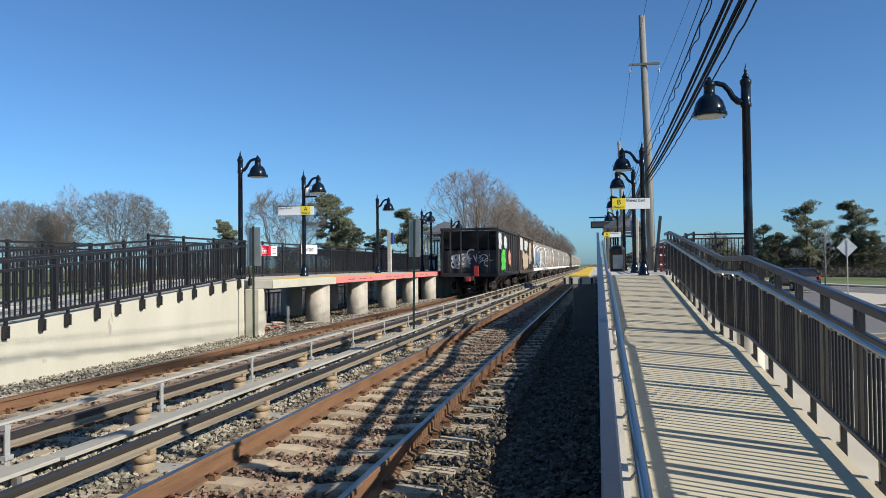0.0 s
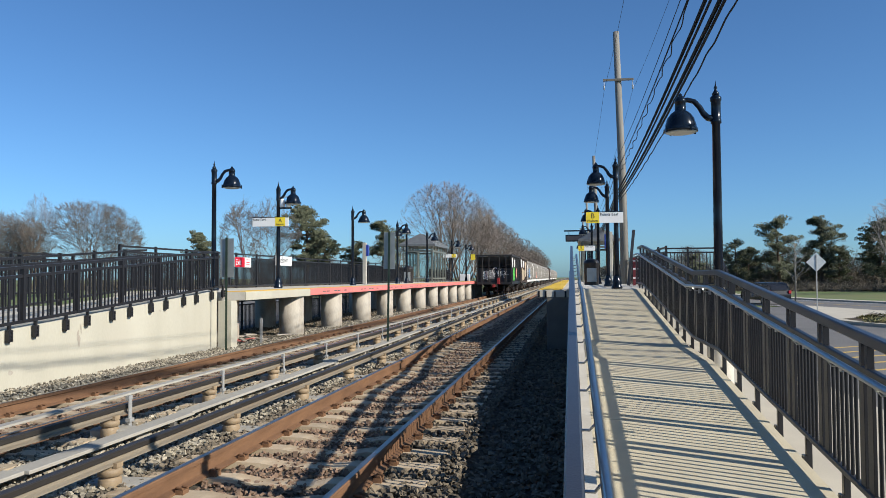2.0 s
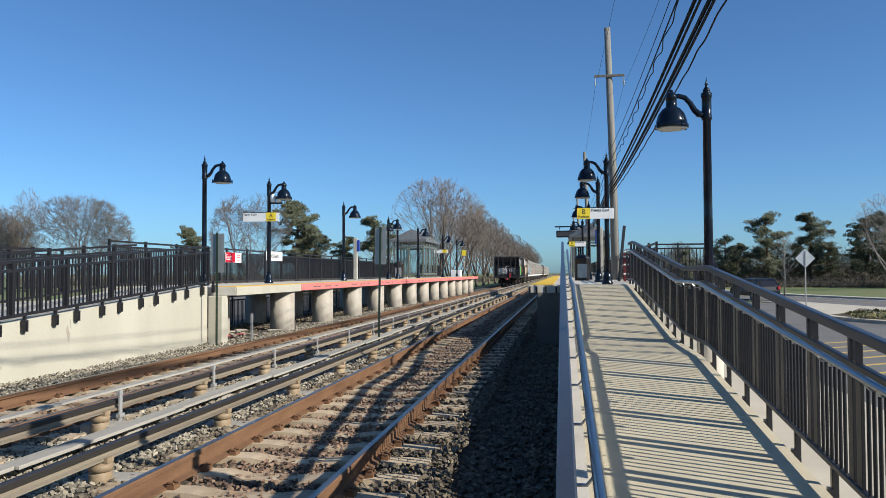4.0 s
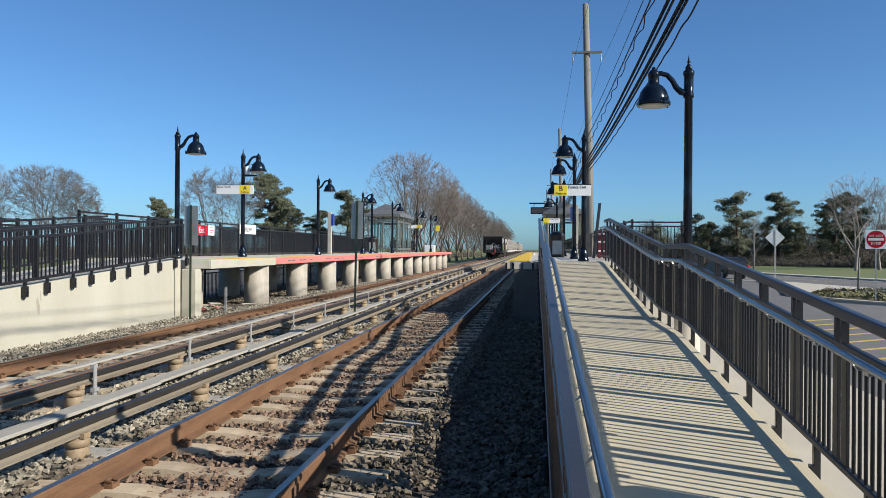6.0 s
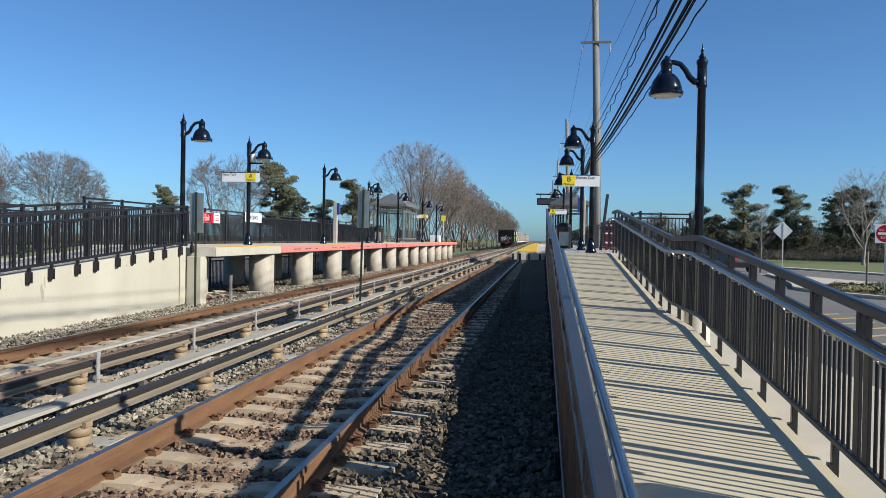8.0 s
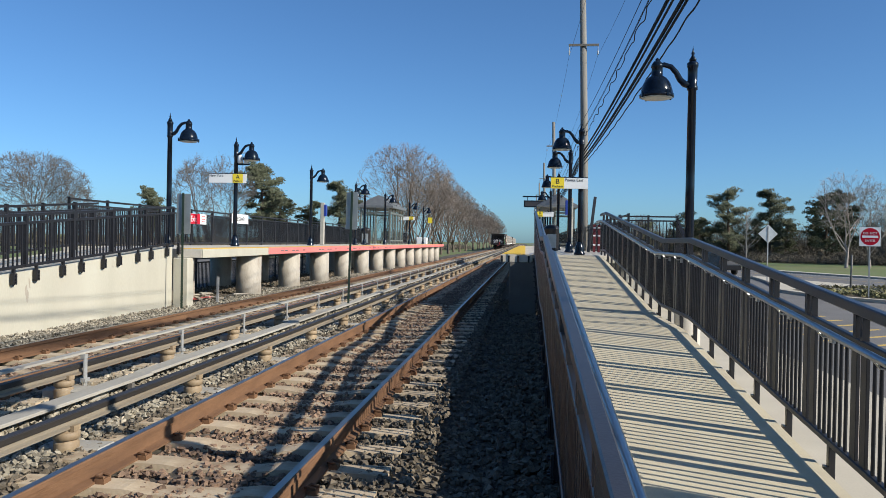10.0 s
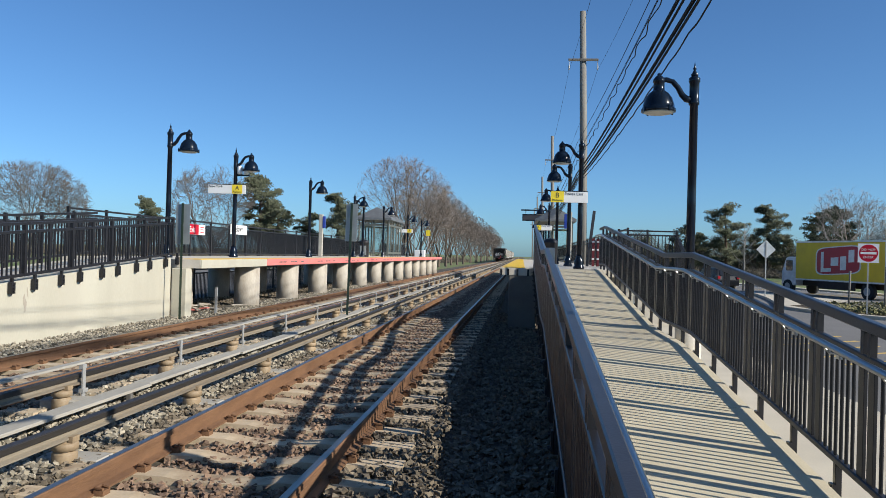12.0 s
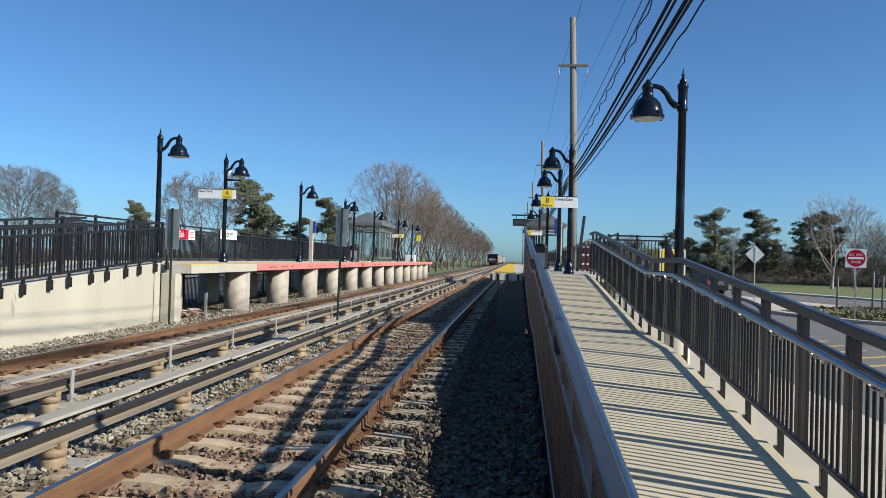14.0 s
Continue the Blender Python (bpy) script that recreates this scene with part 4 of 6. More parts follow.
# ---- things on the platforms ----
def shelter(m):
    s = thing("platform_shelter", "glazed platform shelter with grey hipped metal roof", "shelter", "platform shelters", m)
    W, D, H = 2.2, 6.0, 2.7
    frame_m = mat("grey_green_frame", (0.16, 0.17, 0.15), (0.12, 0.13, 0.11), 0.5, 0.3, 5, 60, 0.05)
    roof_m = mat("grey_metal_roof", (0.20, 0.21, 0.21), (0.15, 0.155, 0.16), 0.5, 0.4, 4, 50, 0.05)
    bm = bmesh.new()
    e = [bm.verts.new((x, y, H)) for x, y in ((-W / 2 - 0.25, -D / 2 - 0.25), (W / 2 + 0.25, -D / 2 - 0.25), (W / 2 + 0.25, D / 2 + 0.25), (-W / 2 - 0.25, D / 2 + 0.25))]
    e2 = [bm.verts.new(v.co + Vector((0, 0, 0.16))) for v in e]
    r = [bm.verts.new((0, -D / 2 + 0.9, H + 1.0)), bm.verts.new((0, D / 2 - 0.9, H + 1.0))]
    bm.faces.new(e[::-1])
    for i in range(4):
        bm.faces.new((e[i], e[(i + 1) % 4], e2[(i + 1) % 4], e2[i]))
    bm.faces.new((e2[0], e2[1], r[0])), bm.faces.new((e2[1], e2[2], r[1], r[0])), bm.faces.new((e2[2], e2[3], r[1])), bm.faces.new((e2[3], e2[0], r[0], r[1]))
    roof = part("roof", bm, roof_m, s)
    bm = bmesh.new()
    for k in range(9):
        y = -D / 2 + 0.3 + k * 0.68
        tube(bm, [(W / 2 + 0.24, y, H + 0.17), (0.05, max(min(y, D / 2 - 0.9), -D / 2 + 0.9), H + 0.99)], 0.02, 4)
    part("standing_seams", bm, roof_m, roof)
    pm = mesh_of("post", rbox(-0.05, 0.05, -0.05, 0.05, 0, H, 0.006), frame_m)
    gm = mesh_of("pane", rbox(-0.008, 0.008, 0.05, 1.14, 0.35, 2.25, 0.001), M_GLASS)
    gm2 = mesh_of("pane", rbox(-1.04, -0.05, -0.008, 0.008, 0.35, 2.25, 0.001), M_GLASS)
    for k in range(6):
        for x in (-W / 2, W / 2):
            piece("post", pm, s, (x, -D / 2 + 1.2 * k, 0))
            if k < 5 and not (x > 0 and k in (1, 3)):
                g = piece("pane", gm, s, (x, -D / 2 + 1.2 * k, 0))
                g.visible_shadow = False
    for y in (-D / 2, D / 2):
        piece("post", pm, s, (0, y, 0))
        for x in (0, W / 2):
            g = piece("pane", gm2, s, (x, y, 0))
            g.visible_shadow = False
    for z0, z1 in ((0.22, 0.34), (2.26, 2.40)):
        for x in (-W / 2, W / 2):
            part("rail", rbox(x - 0.04, x + 0.04, -D / 2, D / 2, z0, z1, 0.005), frame_m, s)
        for y in (-D / 2, D / 2):
            part("rail", rbox(-W / 2, W / 2, y - 0.04, y + 0.04, z0, z1, 0.005), frame_m, s)
    part("bench", rbox(-W / 2 + 0.1, -W / 2 + 0.5, -2.2, 2.2, 0.42, 0.47, 0.01), M_FENCE, s)
    return s


shl = shelter(pose(-8.85, 60.5, PLAT + 0.003))
copy_thing(shl, pose(4.35, 56.0, PLAT + 0.003))


def help_point(m):
    s = thing("help_point", "white information pylon with a blue top panel", "information pylon", "", m)
    part("column", rbox(-0.10, 0.10, -0.10, 0.10, 0, 2.2, 0.02), M_BOARD, s)
    part("blue_panel", rbox(0.10, 0.22, -0.11, 0.11, 1.5, 2.1, 0.01), mat("blue_panel_paint", (0.02, 0.05, 0.30), None, 0.4, 0, 5, 50, 0), s, "deep blue panel")
    return s


help_point(pose(-8.3, 40.2, PLAT + 0.003))
copy_thing(bpy.data.objects["help_point"], pose(4.1, 33.0, PLAT + 0.003, 0, 0, 180))


def litter_bin(m):
    s = thing("litter_bin", "dark litter bin with grey panel on a platform", "litter bin", "litter bins", m)
    bm = bmesh.new()
    lathe(bm, [(0.30, 0), (0.31, 0.05), (0.31, 0.85), (0.33, 0.88), (0.33, 0.95), (0.24, 1.05), (0.1, 1.10)], 18)
    part("body", bm, M_FENCE, s)
    part("front_panel", rbox(-0.2, 0.2, -0.325, -0.30, 0.12, 0.7, 0.004), M_SIGN_BACK, s, "grey front panel")
    return s


bin0 = litter_bin(pose(3.35, 33.6, PLAT + 0.003))
copy_thing(bin0, pose(-7.9, 49.5, PLAT + 0.003))


def departure_board(m):
    s = thing("departure_board", "dark hanging departure board on a platform post", "departure board", "", m)
    bm = bmesh.new()
    tube(bm, [(0.9, 0, -0.297), (0.9, 0, 3.5)], 0.06, 10)
    part("post", bm, M_BLACK, s)
    part("arm", rbox(-0.95, 0.95, -0.05, 0.05, 3.36, 3.46, 0.006), M_BLACK, s)
    for x in (-0.6, 0.35):
        part("hanger", rbox(x - 0.02, x + 0.02, -0.02, 0.02, 3.1, 3.36, 0.003), M_BLACK, s)
    b = part("case", rbox(-0.85, 0.6, -0.14, 0.14, 2.62, 3.12, 0.015), M_BLACK, s)
    part("screen", rbox(-0.78, 0.53, -0.15, -0.141, 2.70, 3.04, 0.002), mat("dark_screen", (0.06, 0.055, 0.06), None, 0.3, 0, 5, 50, 0), b, "unlit dark screen")
    return s


departure_board(pose(2.95, 58.0, PLAT + 0.30))


def cctv(m):
    s = thing("camera_cluster", "white security camera housings clamped to a lamp post", "security camera", "", m)
    part("bracket", rbox(0.0, 0.42, -0.03, 0.03, 0.0, 0.06, 0.005), M_BLACK, s)
    for x, z, w in ((0.08, 0.07, 0.09), (0.30, 0.05, 0.09)):
        bm = bmesh.new()
        lathe(bm, [(w, 0), (w * 1.05, 0.03), (w * 1.05, 0.22), (w * 0.6, 0.27), (0.03, 0.28)], 12, (x, 0, z))
        part("housing", bm, M_WHITE, s)
    bm = bmesh.new()
    tube(bm, [(0.08, 0, 0.34), (0.1, 0, 0.42), (0.3, 0, 0.42), (0.32, 0, 0.33)], 0.02, 6)
    part("conduit", bm, M_GALV, s)
    return s


cctv(pose(-7.53, 26.0, 4.02))
# small fittings at the platform's far end
part("equipment_cabinet", rbox(-8.6, -7.6, 78.0, 79.0, GROUND, 1.9, 0.03), M_WHITE)
tagged(bpy.data.objects["equipment_cabinet"], "white steel equipment cabinet beyond a platform", "cabinet")
ys = thing("yellow_marker", "small yellow square marker on a thin post", "sign", "", pose(-8.0, 84, GROUND))
part("plate", rbox(-0.24, 0.24, -0.01, 0.01, 4.1, 4.7, 0.003), M_SIGN_Y, ys)
bm = bmesh.new()
tube(bm, [(0, 0.03, 0), (0, 0.03, 4.7)], 0.04, 8)
part("post", bm, M_GALV, ys)

M_DULL_RED = mat("dull_dark_red_paint", (0.13, 0.012, 0.02), (0.09, 0.012, 0.018), 0.6, 0, 5, 40, 0.05)
lp = thing("leaning_post", "short dark grey leaning steel post behind a railing", "post", "", pose(4.62, 30.0, PLAT + 0.003, 0, 6, 0))
part("shaft", rbox(-0.055, 0.055, -0.04, 0.04, 0, 2.1, 0.01), M_FENCE_TOP, lp)
for x in (4.86, 5.03):
    hb = thing("hazard_board", "narrow red and white banded marker board", "marker board", "hazard boards", pose(x, 30.3, PLAT + 0.003))
    part("board", rbox(-0.05, 0.05, -0.01, 0.01, 0.0, 1.05, 0.004), M_DULL_RED, hb)
    for z in (0.25, 0.6, 0.9):
        part("white_band", rbox(-0.046, 0.046, -0.0135, -0.0105, z, z + 0.06, 0.001), M_WHITE, hb, "white band")

# railings of the stair behind the ramp's head
r1 = plain_fence("stair_railing", "dark bronze picket railing across the ramp's head", lambda y: 0.0, 0.0, 0.0, 1.9, 1.25, 0.115, 0.95, gap=0.08)
r1.matrix_basis = pose(5.4, 27.0, PLAT + 0.02, 0, 0, -90)
r2 = plain_fence("stair_railing", "dark bronze picket railing beside steps down", lambda y: -0.45 * y, 0.0, 0.0, 2.4, 1.1, 0.115, 1.2, gap=0.08)
r2.matrix_basis = pose(7.32, 26.9, PLAT + 0.02, 0, 0, 180)
part("stair_landing", rbox(5.41, 7.4, 26.0, 27.2, GROUND, PLAT - 0.01, 0.01), M_CONC)
tagged(bpy.data.objects["stair_landing"], "concrete landing behind the platform ramp", "landing", kind="structure")
r3 = plain_fence("ramp_railing", "dark bronze picket railing of a return ramp", lambda y: 0.0, 0.0, 0.0, 6.0, 1.1, 0.115, 1.2)
r3.matrix_basis = pose(-11.0, 13.5, 1.15)
r4 = plain_fence("ramp_railing", "dark bronze picket railing of a return ramp", lambda y: -0.06 * y, 0.0, 0.0, 9.0, 1.1, 0.115, 1.2)
r4.matrix_basis = pose(-11.0, 13.4, 1.15, 0, 0, 180)
part("return_ramp", rbox(-11.2, -8.32, 4.0, 18.9, GROUND, 0.9, 0.02), M_CONC)
tagged(bpy.data.objects["return_ramp"], "concrete return ramp behind railings", "ramp", kind="structure")


# ---- parked car ----
def parked_car(m):
    c = thing("parked_car", "dark parked sport utility car seen from behind", "car", "", m)
    paint = mat("dark_car_paint", (0.015, 0.017, 0.02), (0.02, 0.02, 0.025), 0.25, 0.2, 5, 50, 0)
    bm = bmesh.new()
    prof = [(-2.25, 0.35), (-2.3, 0.75), (-2.2, 1.05), (-1.95, 1.5), (-1.7, 1.66), (0.2, 1.68), (0.95, 1.2), (2.1, 1.0), (2.3, 0.7), (2.25, 0.35)]
    l = [bm.verts.new((-0.9 + (0.14 if z > 1.1 else 0), y, z)) for y, z in prof]
    r = [bm.verts.new((0.9 - (0.14 if z > 1.1 else 0), y, z)) for y, z in prof]
    for k in range(len(prof)):
        j = (k + 1) % len(prof)
        bm.faces.new((l[k], l[j], r[j], r[k]))
    bm.faces.new(l), bm.faces.new(r[::-1])
    bevel_all(bm, 0.05, 2)
    part("body", bm, paint, c)
    bm = bmesh.new()
    vv = [bm.verts.new(p) for p in ((-0.62, -2.17, 1.12), (0.62, -2.17, 1.12), (0.6, -1.97, 1.5), (-0.6, -1.97, 1.5))]
    bm.faces.new(vv)
    bmesh.ops.translate(bm, verts=vv, vec=(0, -0.05, 0))
    part("rear_window", bm, mat("dark_car_glass", (0.02, 0.02, 0.025), None, 0.05, 0, 5, 50, 0), c)
    for s in (-1, 1):
        part("tail_light", rbox(s * 0.78 - 0.1, s * 0.78 + 0.1, -2.33, -2.2, 0.85, 1.08, 0.01), mat("red_light_lens", (0.4, 0.02, 0.03), None, 0.2, 0, 5, 50, 0), c, "red tail light lens")
        for y in (-1.4, 1.45):
            bm = bmesh.new()
            tube(bm, [(s * 0.68, y, 0.34), (s * 0.9, y, 0.34)], 0.34, 20)
            w = part("wheel", bm, mat("tyre_rubber", (0.02, 0.02, 0.02), None, 0.85, 0, 5, 50, 0.05), c)
            bm = bmesh.new()
            tube(bm, [(s * 0.89, y, 0.34), (s * 0.905, y, 0.34)], 0.21, 16)
            part("rim", bm, M_GALV, w)
    return c


parked_car(pose(17.3, 64, GROUND + 0.03, 0, 0, 14))


# ---- behind the far platform ----
tagged(sheet("lot", -34, -9.7, 2, 84, GROUND + 0.02, M_ASPHALT), "dark asphalt lot behind a platform", "pavement", kind="structure")
plain_fence("lot_fence", "black picket fence along a lot under the platform", lambda y: GROUND + 0.02, -10.3, 19.5, 78.0, 1.3, 0.13, 2.4, gap=0.1)


def debris():
    rng = random.Random(6)
    for k in range(9):
        w, l = rng.uniform(0.05, 0.12), rng.uniform(0.3, 0.7)
        ob = part("broken_board", rbox(-w, w, -l / 2, l / 2, 0, 0.03, 0.004), M_COL if k % 3 else M_RED)
        ob.matrix_basis = pose(-6.6 + rng.uniform(-0.7, 0.7), 21.4 + rng.uniform(-1.0, 1.1), -0.14 + 0.02 * (k % 3), rng.uniform(-6, 6), rng.uniform(-6, 6), rng.uniform(0, 180))
        tagged(ob, "weathered broken board lying in ballast", "board", "broken boards")


debris()


def sapling(m):
    """A small bare street tree with a pale stem."""
    rng = random.Random(9)
    t = thing("sapling", "thin pale bare sapling beside the road", "tree", "", m)
    bm = bmesh.new()
    tube(bm, [(0, 0, 0), (0.03, 0, 2.5), (-0.02, 0, 5.2)], [0.07, 0.05, 0.015], 8)
    part("trunk", bm, M_WOODPOLE, t)
    for k in range(34):
        bm = bmesh.new()
        z = rng.uniform(1.4, 4.8)
        a, L = rng.uniform(0, 6.283), rng.uniform(0.6, 1.5) * (1.2 - z / 7)
        p1 = (L * 0.55 * math.cos(a), L * 0.55 * math.sin(a), z + L * 0.4)
        p2 = (L * math.cos(a + 0.2), L * math.sin(a + 0.2), z + L * 1.0)
        tube(bm, [(0, 0, z), p1, p2], [0.024, 0.016, 0.006], 4)
        tube(bm, [p1, (p1[0] * 1.3 + rng.uniform(-0.2, 0.2), p1[1] * 1.3 + rng.uniform(-0.2, 0.2), p1[2] + rng.uniform(0.2, 0.5))], [0.012, 0.005], 4)
        part("branch", bm, M_WOODPOLE, t)
    return t


sapling(pose(19.0, 62, GROUND))

# ---- freight train ----
M_BOGIE = mat("grimy_bogie_steel", (0.035, 0.028, 0.024), (0.06, 0.04, 0.03), 0.8, 0.2, 5, 40, 0.1)
M_CARBLACK = mat("grimy_black_car_paint", (0.013, 0.013, 0.015), (0.026, 0.024, 0.024), 0.5, 0, 1.5, 25, 0.1, dirt=(0.045, 0.036, 0.03), dirt_scale=0.8)
M_CARBROWN = mat("brown_car_paint", (0.075, 0.05, 0.038), (0.05, 0.035, 0.03), 0.65, 0, 1.5, 25, 0.1, dirt=(0.03, 0.025, 0.02), dirt_scale=0.7)
M_CARWHITE = mat("stained_white_car_paint", (0.78, 0.76, 0.72), (0.62, 0.59, 0.54), 0.6, 0, 1.0, 20, 0.05, stretch=(1, 1, 0.3), dirt=(0.34, 0.28, 0.23), dirt_scale=0.7)
M_CARGRIME = mat("grimy_rib_paint", (0.30, 0.28, 0.25), (0.16, 0.145, 0.13), 0.7, 0, 2, 25, 0.05)
M_CARTAN = mat("tan_car_paint", (0.42, 0.34, 0.26), (0.32, 0.25, 0.19), 0.65, 0, 1.0, 20, 0.05, dirt=(0.2, 0.15, 0.11), dirt_scale=0.7)
M_G_GREEN = mat("green_spray_paint", (0.10, 0.55, 0.06), (0.06, 0.4, 0.05), 0.5, 0, 5, 40, 0)
M_G_BLUE = mat("blue_spray_paint", (0.05, 0.25, 0.5), (0.04, 0.18, 0.4), 0.5, 0, 5, 40, 0)
M_G_PINK = mat("orange_spray_paint", (0.6, 0.28, 0.2), (0.5, 0.2, 0.15), 0.5, 0, 5, 40, 0)
M_G_WHITE = mat("white_spray_paint", (0.6, 0.6, 0.58), (0.45, 0.45, 0.44), 0.5, 0, 5, 40, 0)
M_G_CREAM = mat("cream_spray_paint", (0.5, 0.4, 0.26), (0.4, 0.3, 0.2), 0.5, 0, 5, 40, 0)
M_RED_GEAR = mat("red_coupler_paint", (0.3, 0.02, 0.02), (0.2, 0.02, 0.02), 0.6, 0, 5, 40, 0.05)


def bogies(c, length):
    bm = bmesh.new()
    tube(bm, [(-0.80, 0, 0.45), (-0.68, 0, 0.45)], 0.45, 20)
    tube(bm, [(0.68, 0, 0.45), (0.80, 0, 0.45)], 0.45, 20)
    tube(bm, [(-0.8, 0, 0.45), (0.8, 0, 0.45)], 0.08, 8)
    axle = mesh_of("wheelset", bm, M_BOGIE)
    bm = bmesh.new()
    for s in (-1, 1):
        prof = [(-1.15, 0.42), (-1.0, 0.62), (-0.35, 0.75), (0.35, 0.75), (1.0, 0.62), (1.15, 0.42), (0.85, 0.35), (0.4, 0.28), (-0.4, 0.28), (-0.85, 0.35)]
        a = [bm.verts.new((s * 0.92, y, z)) for y, z in prof]
        b = [bm.verts.new((s * 1.06, y, z)) for y, z in prof]
        for k in range(len(prof)):
            j = (k + 1) % len(prof)
            bm.faces.new((a[k], a[j], b[j], b[k]))
        bm.faces.new(a), bm.faces.new(b[::-1])
    box(bm, -0.95, 0.95, -0.2, 0.2, 0.5, 0.75)
    truck_frame = mesh_of("bogie_frame", bm, M_BOGIE)
    for y in (1.75, length - 1.75):
        f = piece("bogie_frame", truck_frame, c, (0, y, 0))
        for d in (-0.85, 0.85):
            piece("wheelset", axle, f, (0, d, 0))
    part("centre_sill", rbox(-0.25, 0.25, -0.35, length + 0.35, 0.78, 1.02, 0.01), M_BOGIE, c)
    part("coupler", rbox(-0.12, 0.12, -0.62, -0.2, 0.74, 0.98, 0.03), M_RED_GEAR, c, "dull red coupler")
    bm = bmesh.new()
    tube(bm, [(0.3, -0.3, 0.9), (0.34, -0.5, 0.6), (0.22, -0.6, 0.35), (0.1, -0.5, 0.55)], 0.03, 6)
    part("brake_hose", bm, M_CABLE, c)


def open_hopper(y, length, paint, marks, top=3.52):
    """A ribbed open hopper with a raked end sheet under its top frame."""
    c = thing("hopper_car", "grimy black ribbed open hopper car with spray paint", "freight car", "freight cars", pose(0, y, 0))
    hw, rake = 1.45, 1.9
    for s in (-1, 1):
        bm = bmesh.new()
        p = [(0, 1.25), (0, top - 0.05), (length, top - 0.05), (length, 1.25), (length - rake, 0.95), (rake, 0.95)]
        a = [bm.verts.new((s * hw, yy, z)) for yy, z in p]
        b = [bm.verts.new((s * (hw - 0.05), yy, z)) for yy, z in p]
        for k in range(len(p)):
            j = (k + 1) % len(p)
            bm.faces.new((a[k], a[j], b[j], b[k]))
        bm.faces.new(a), bm.faces.new(b[::-1])
        part("side_sheet", bm, paint, c)
        rib = mesh_of("side_rib", rbox(s * (hw + 0.002) - (0.0 if s > 0 else 0.05), s * (hw + 0.002) + (0.05 if s > 0 else 0.0), -0.05, 0.05, 1.0, top - 0.1, 0.006), paint)
        n = max(5, round(length / 1.25))
        for k in range(n + 1):
            piece("side_rib", rib, c, (0, 0.06 + (length - 0.12) * k / n, 0))
        part("top_chord", rbox(s * hw - 0.07, s * hw + 0.09, -0.05, length + 0.05, top - 0.12, top, 0.01), paint, c)
        part("side_sill", rbox(s * hw - 0.05, s * hw + 0.08, -0.1, length + 0.1, 1.0, 1.2, 0.01), paint, c)
    for yy, d in ((0.0, 1), (length, -1)):
        part("end_chord", rbox(-hw, hw, yy - 0.06, yy + 0.06, top - 0.14, top - 0.004, 0.01), paint, c)
        bm = bmesh.new()
        q = [(-hw + 0.06, yy + d * 0.35, top - 0.15), (hw - 0.06, yy + d * 0.35, top - 0.15), (hw - 0.06, yy + d * 0.40, 2.45), (hw - 0.06, yy + d * rake, 1.0), (-hw + 0.06, yy + d * rake, 1.0), (-hw + 0.06, yy + d * 0.40, 2.45)]
        v = [bm.verts.new(x) for x in q]
        bm.faces.new((v[0], v[1], v[2], v[5])), bm.faces.new((v[5], v[2], v[3], v[4]))
        bmesh.ops.solidify(bm, geom=list(bm.faces), thickness=0.02)
        part("slope_sheet", bm, paint, c)
        for x in (-1.0, -0.45, 0.45, 1.0):
            part("end_post", rbox(x - 0.035, x + 0.035, yy - 0.03, yy + 0.05, 1.15, top - 0.14, 0.006), paint, c)
        part("end_sill", rbox(-hw, hw, yy - 0.12, yy + 0.10, 0.98, 1.18, 0.01), paint, c)
        part("end_sheet", rbox(-hw + 0.05, hw - 0.05, yy + d * 0.14 - 0.02, yy + d * 0.14 + 0.02, 1.19, 2.35, 0.006), paint, c)
        bm = bmesh.new()
        for k in range(5):
            tube(bm, [(hw - 0.05, yy - d * 0.12, 1.4 + 0.42 * k), (hw - 0.45, yy - d * 0.12, 1.4 + 0.42 * k)], 0.013, 5)
        part("ladder_rungs", bm, M_BOGIE, c)
    for k in range(3):
        y0 = rake + (length - 2 * rake) * k / 3
        bm = bmesh.new()
        w = (length - 2 * rake) / 3
        a = [bm.verts.new((sx * 1.2, y0 + yy, 1.0)) for sx, yy in ((-1, 0), (1, 0), (1, w), (-1, w))]
        b = [bm.verts.new((sx * 0.7, y0 + w / 2 + yy, 0.38)) for sx, yy in ((-1, -0.25), (1, -0.25), (1, 0.25), (-1, 0.25))]
        for i in range(4):
            bm.faces.new((a[i], a[(i + 1) % 4], b[(i + 1) % 4], b[i]))
        bm.faces.new(a[::-1]), bm.faces.new(b)
        part("discharge_bay", bm, paint, c)
    for name, face, m, y0, y1, z0, z1 in marks:
        daub(c, name, face, m, y0, y1, z0, z1, hw + 0.051)
    bogies(c, length)
    return c


def daub(c, name, face, m, a0, a1, z0, z1, hw):
    """A ragged patch of spray paint on the +x side or on the rear end."""
    rng = random.Random(int(a0 * 100 + z0 * 10))
    bm = bmesh.new()
    n = 22
    pts = []
    for k in range(n):
        t = 2 * math.pi * k / n
        r = 1 + rng.uniform(-0.28, 0.12)
        u = (a0 + a1) / 2 + (a1 - a0) / 2 * r * max(-1, min(1, 1.25 * math.cos(t)))
        z = (z0 + z1) / 2 + (z1 - z0) / 2 * r * max(-1, min(1, 1.25 * math.sin(t)))
        pts.append((hw + 0.004, u, z) if face == "side" else (u, 0.113, z))
    bm.faces.new([bm.verts.new(p) for p in pts])
    part(name, bm, m, c)


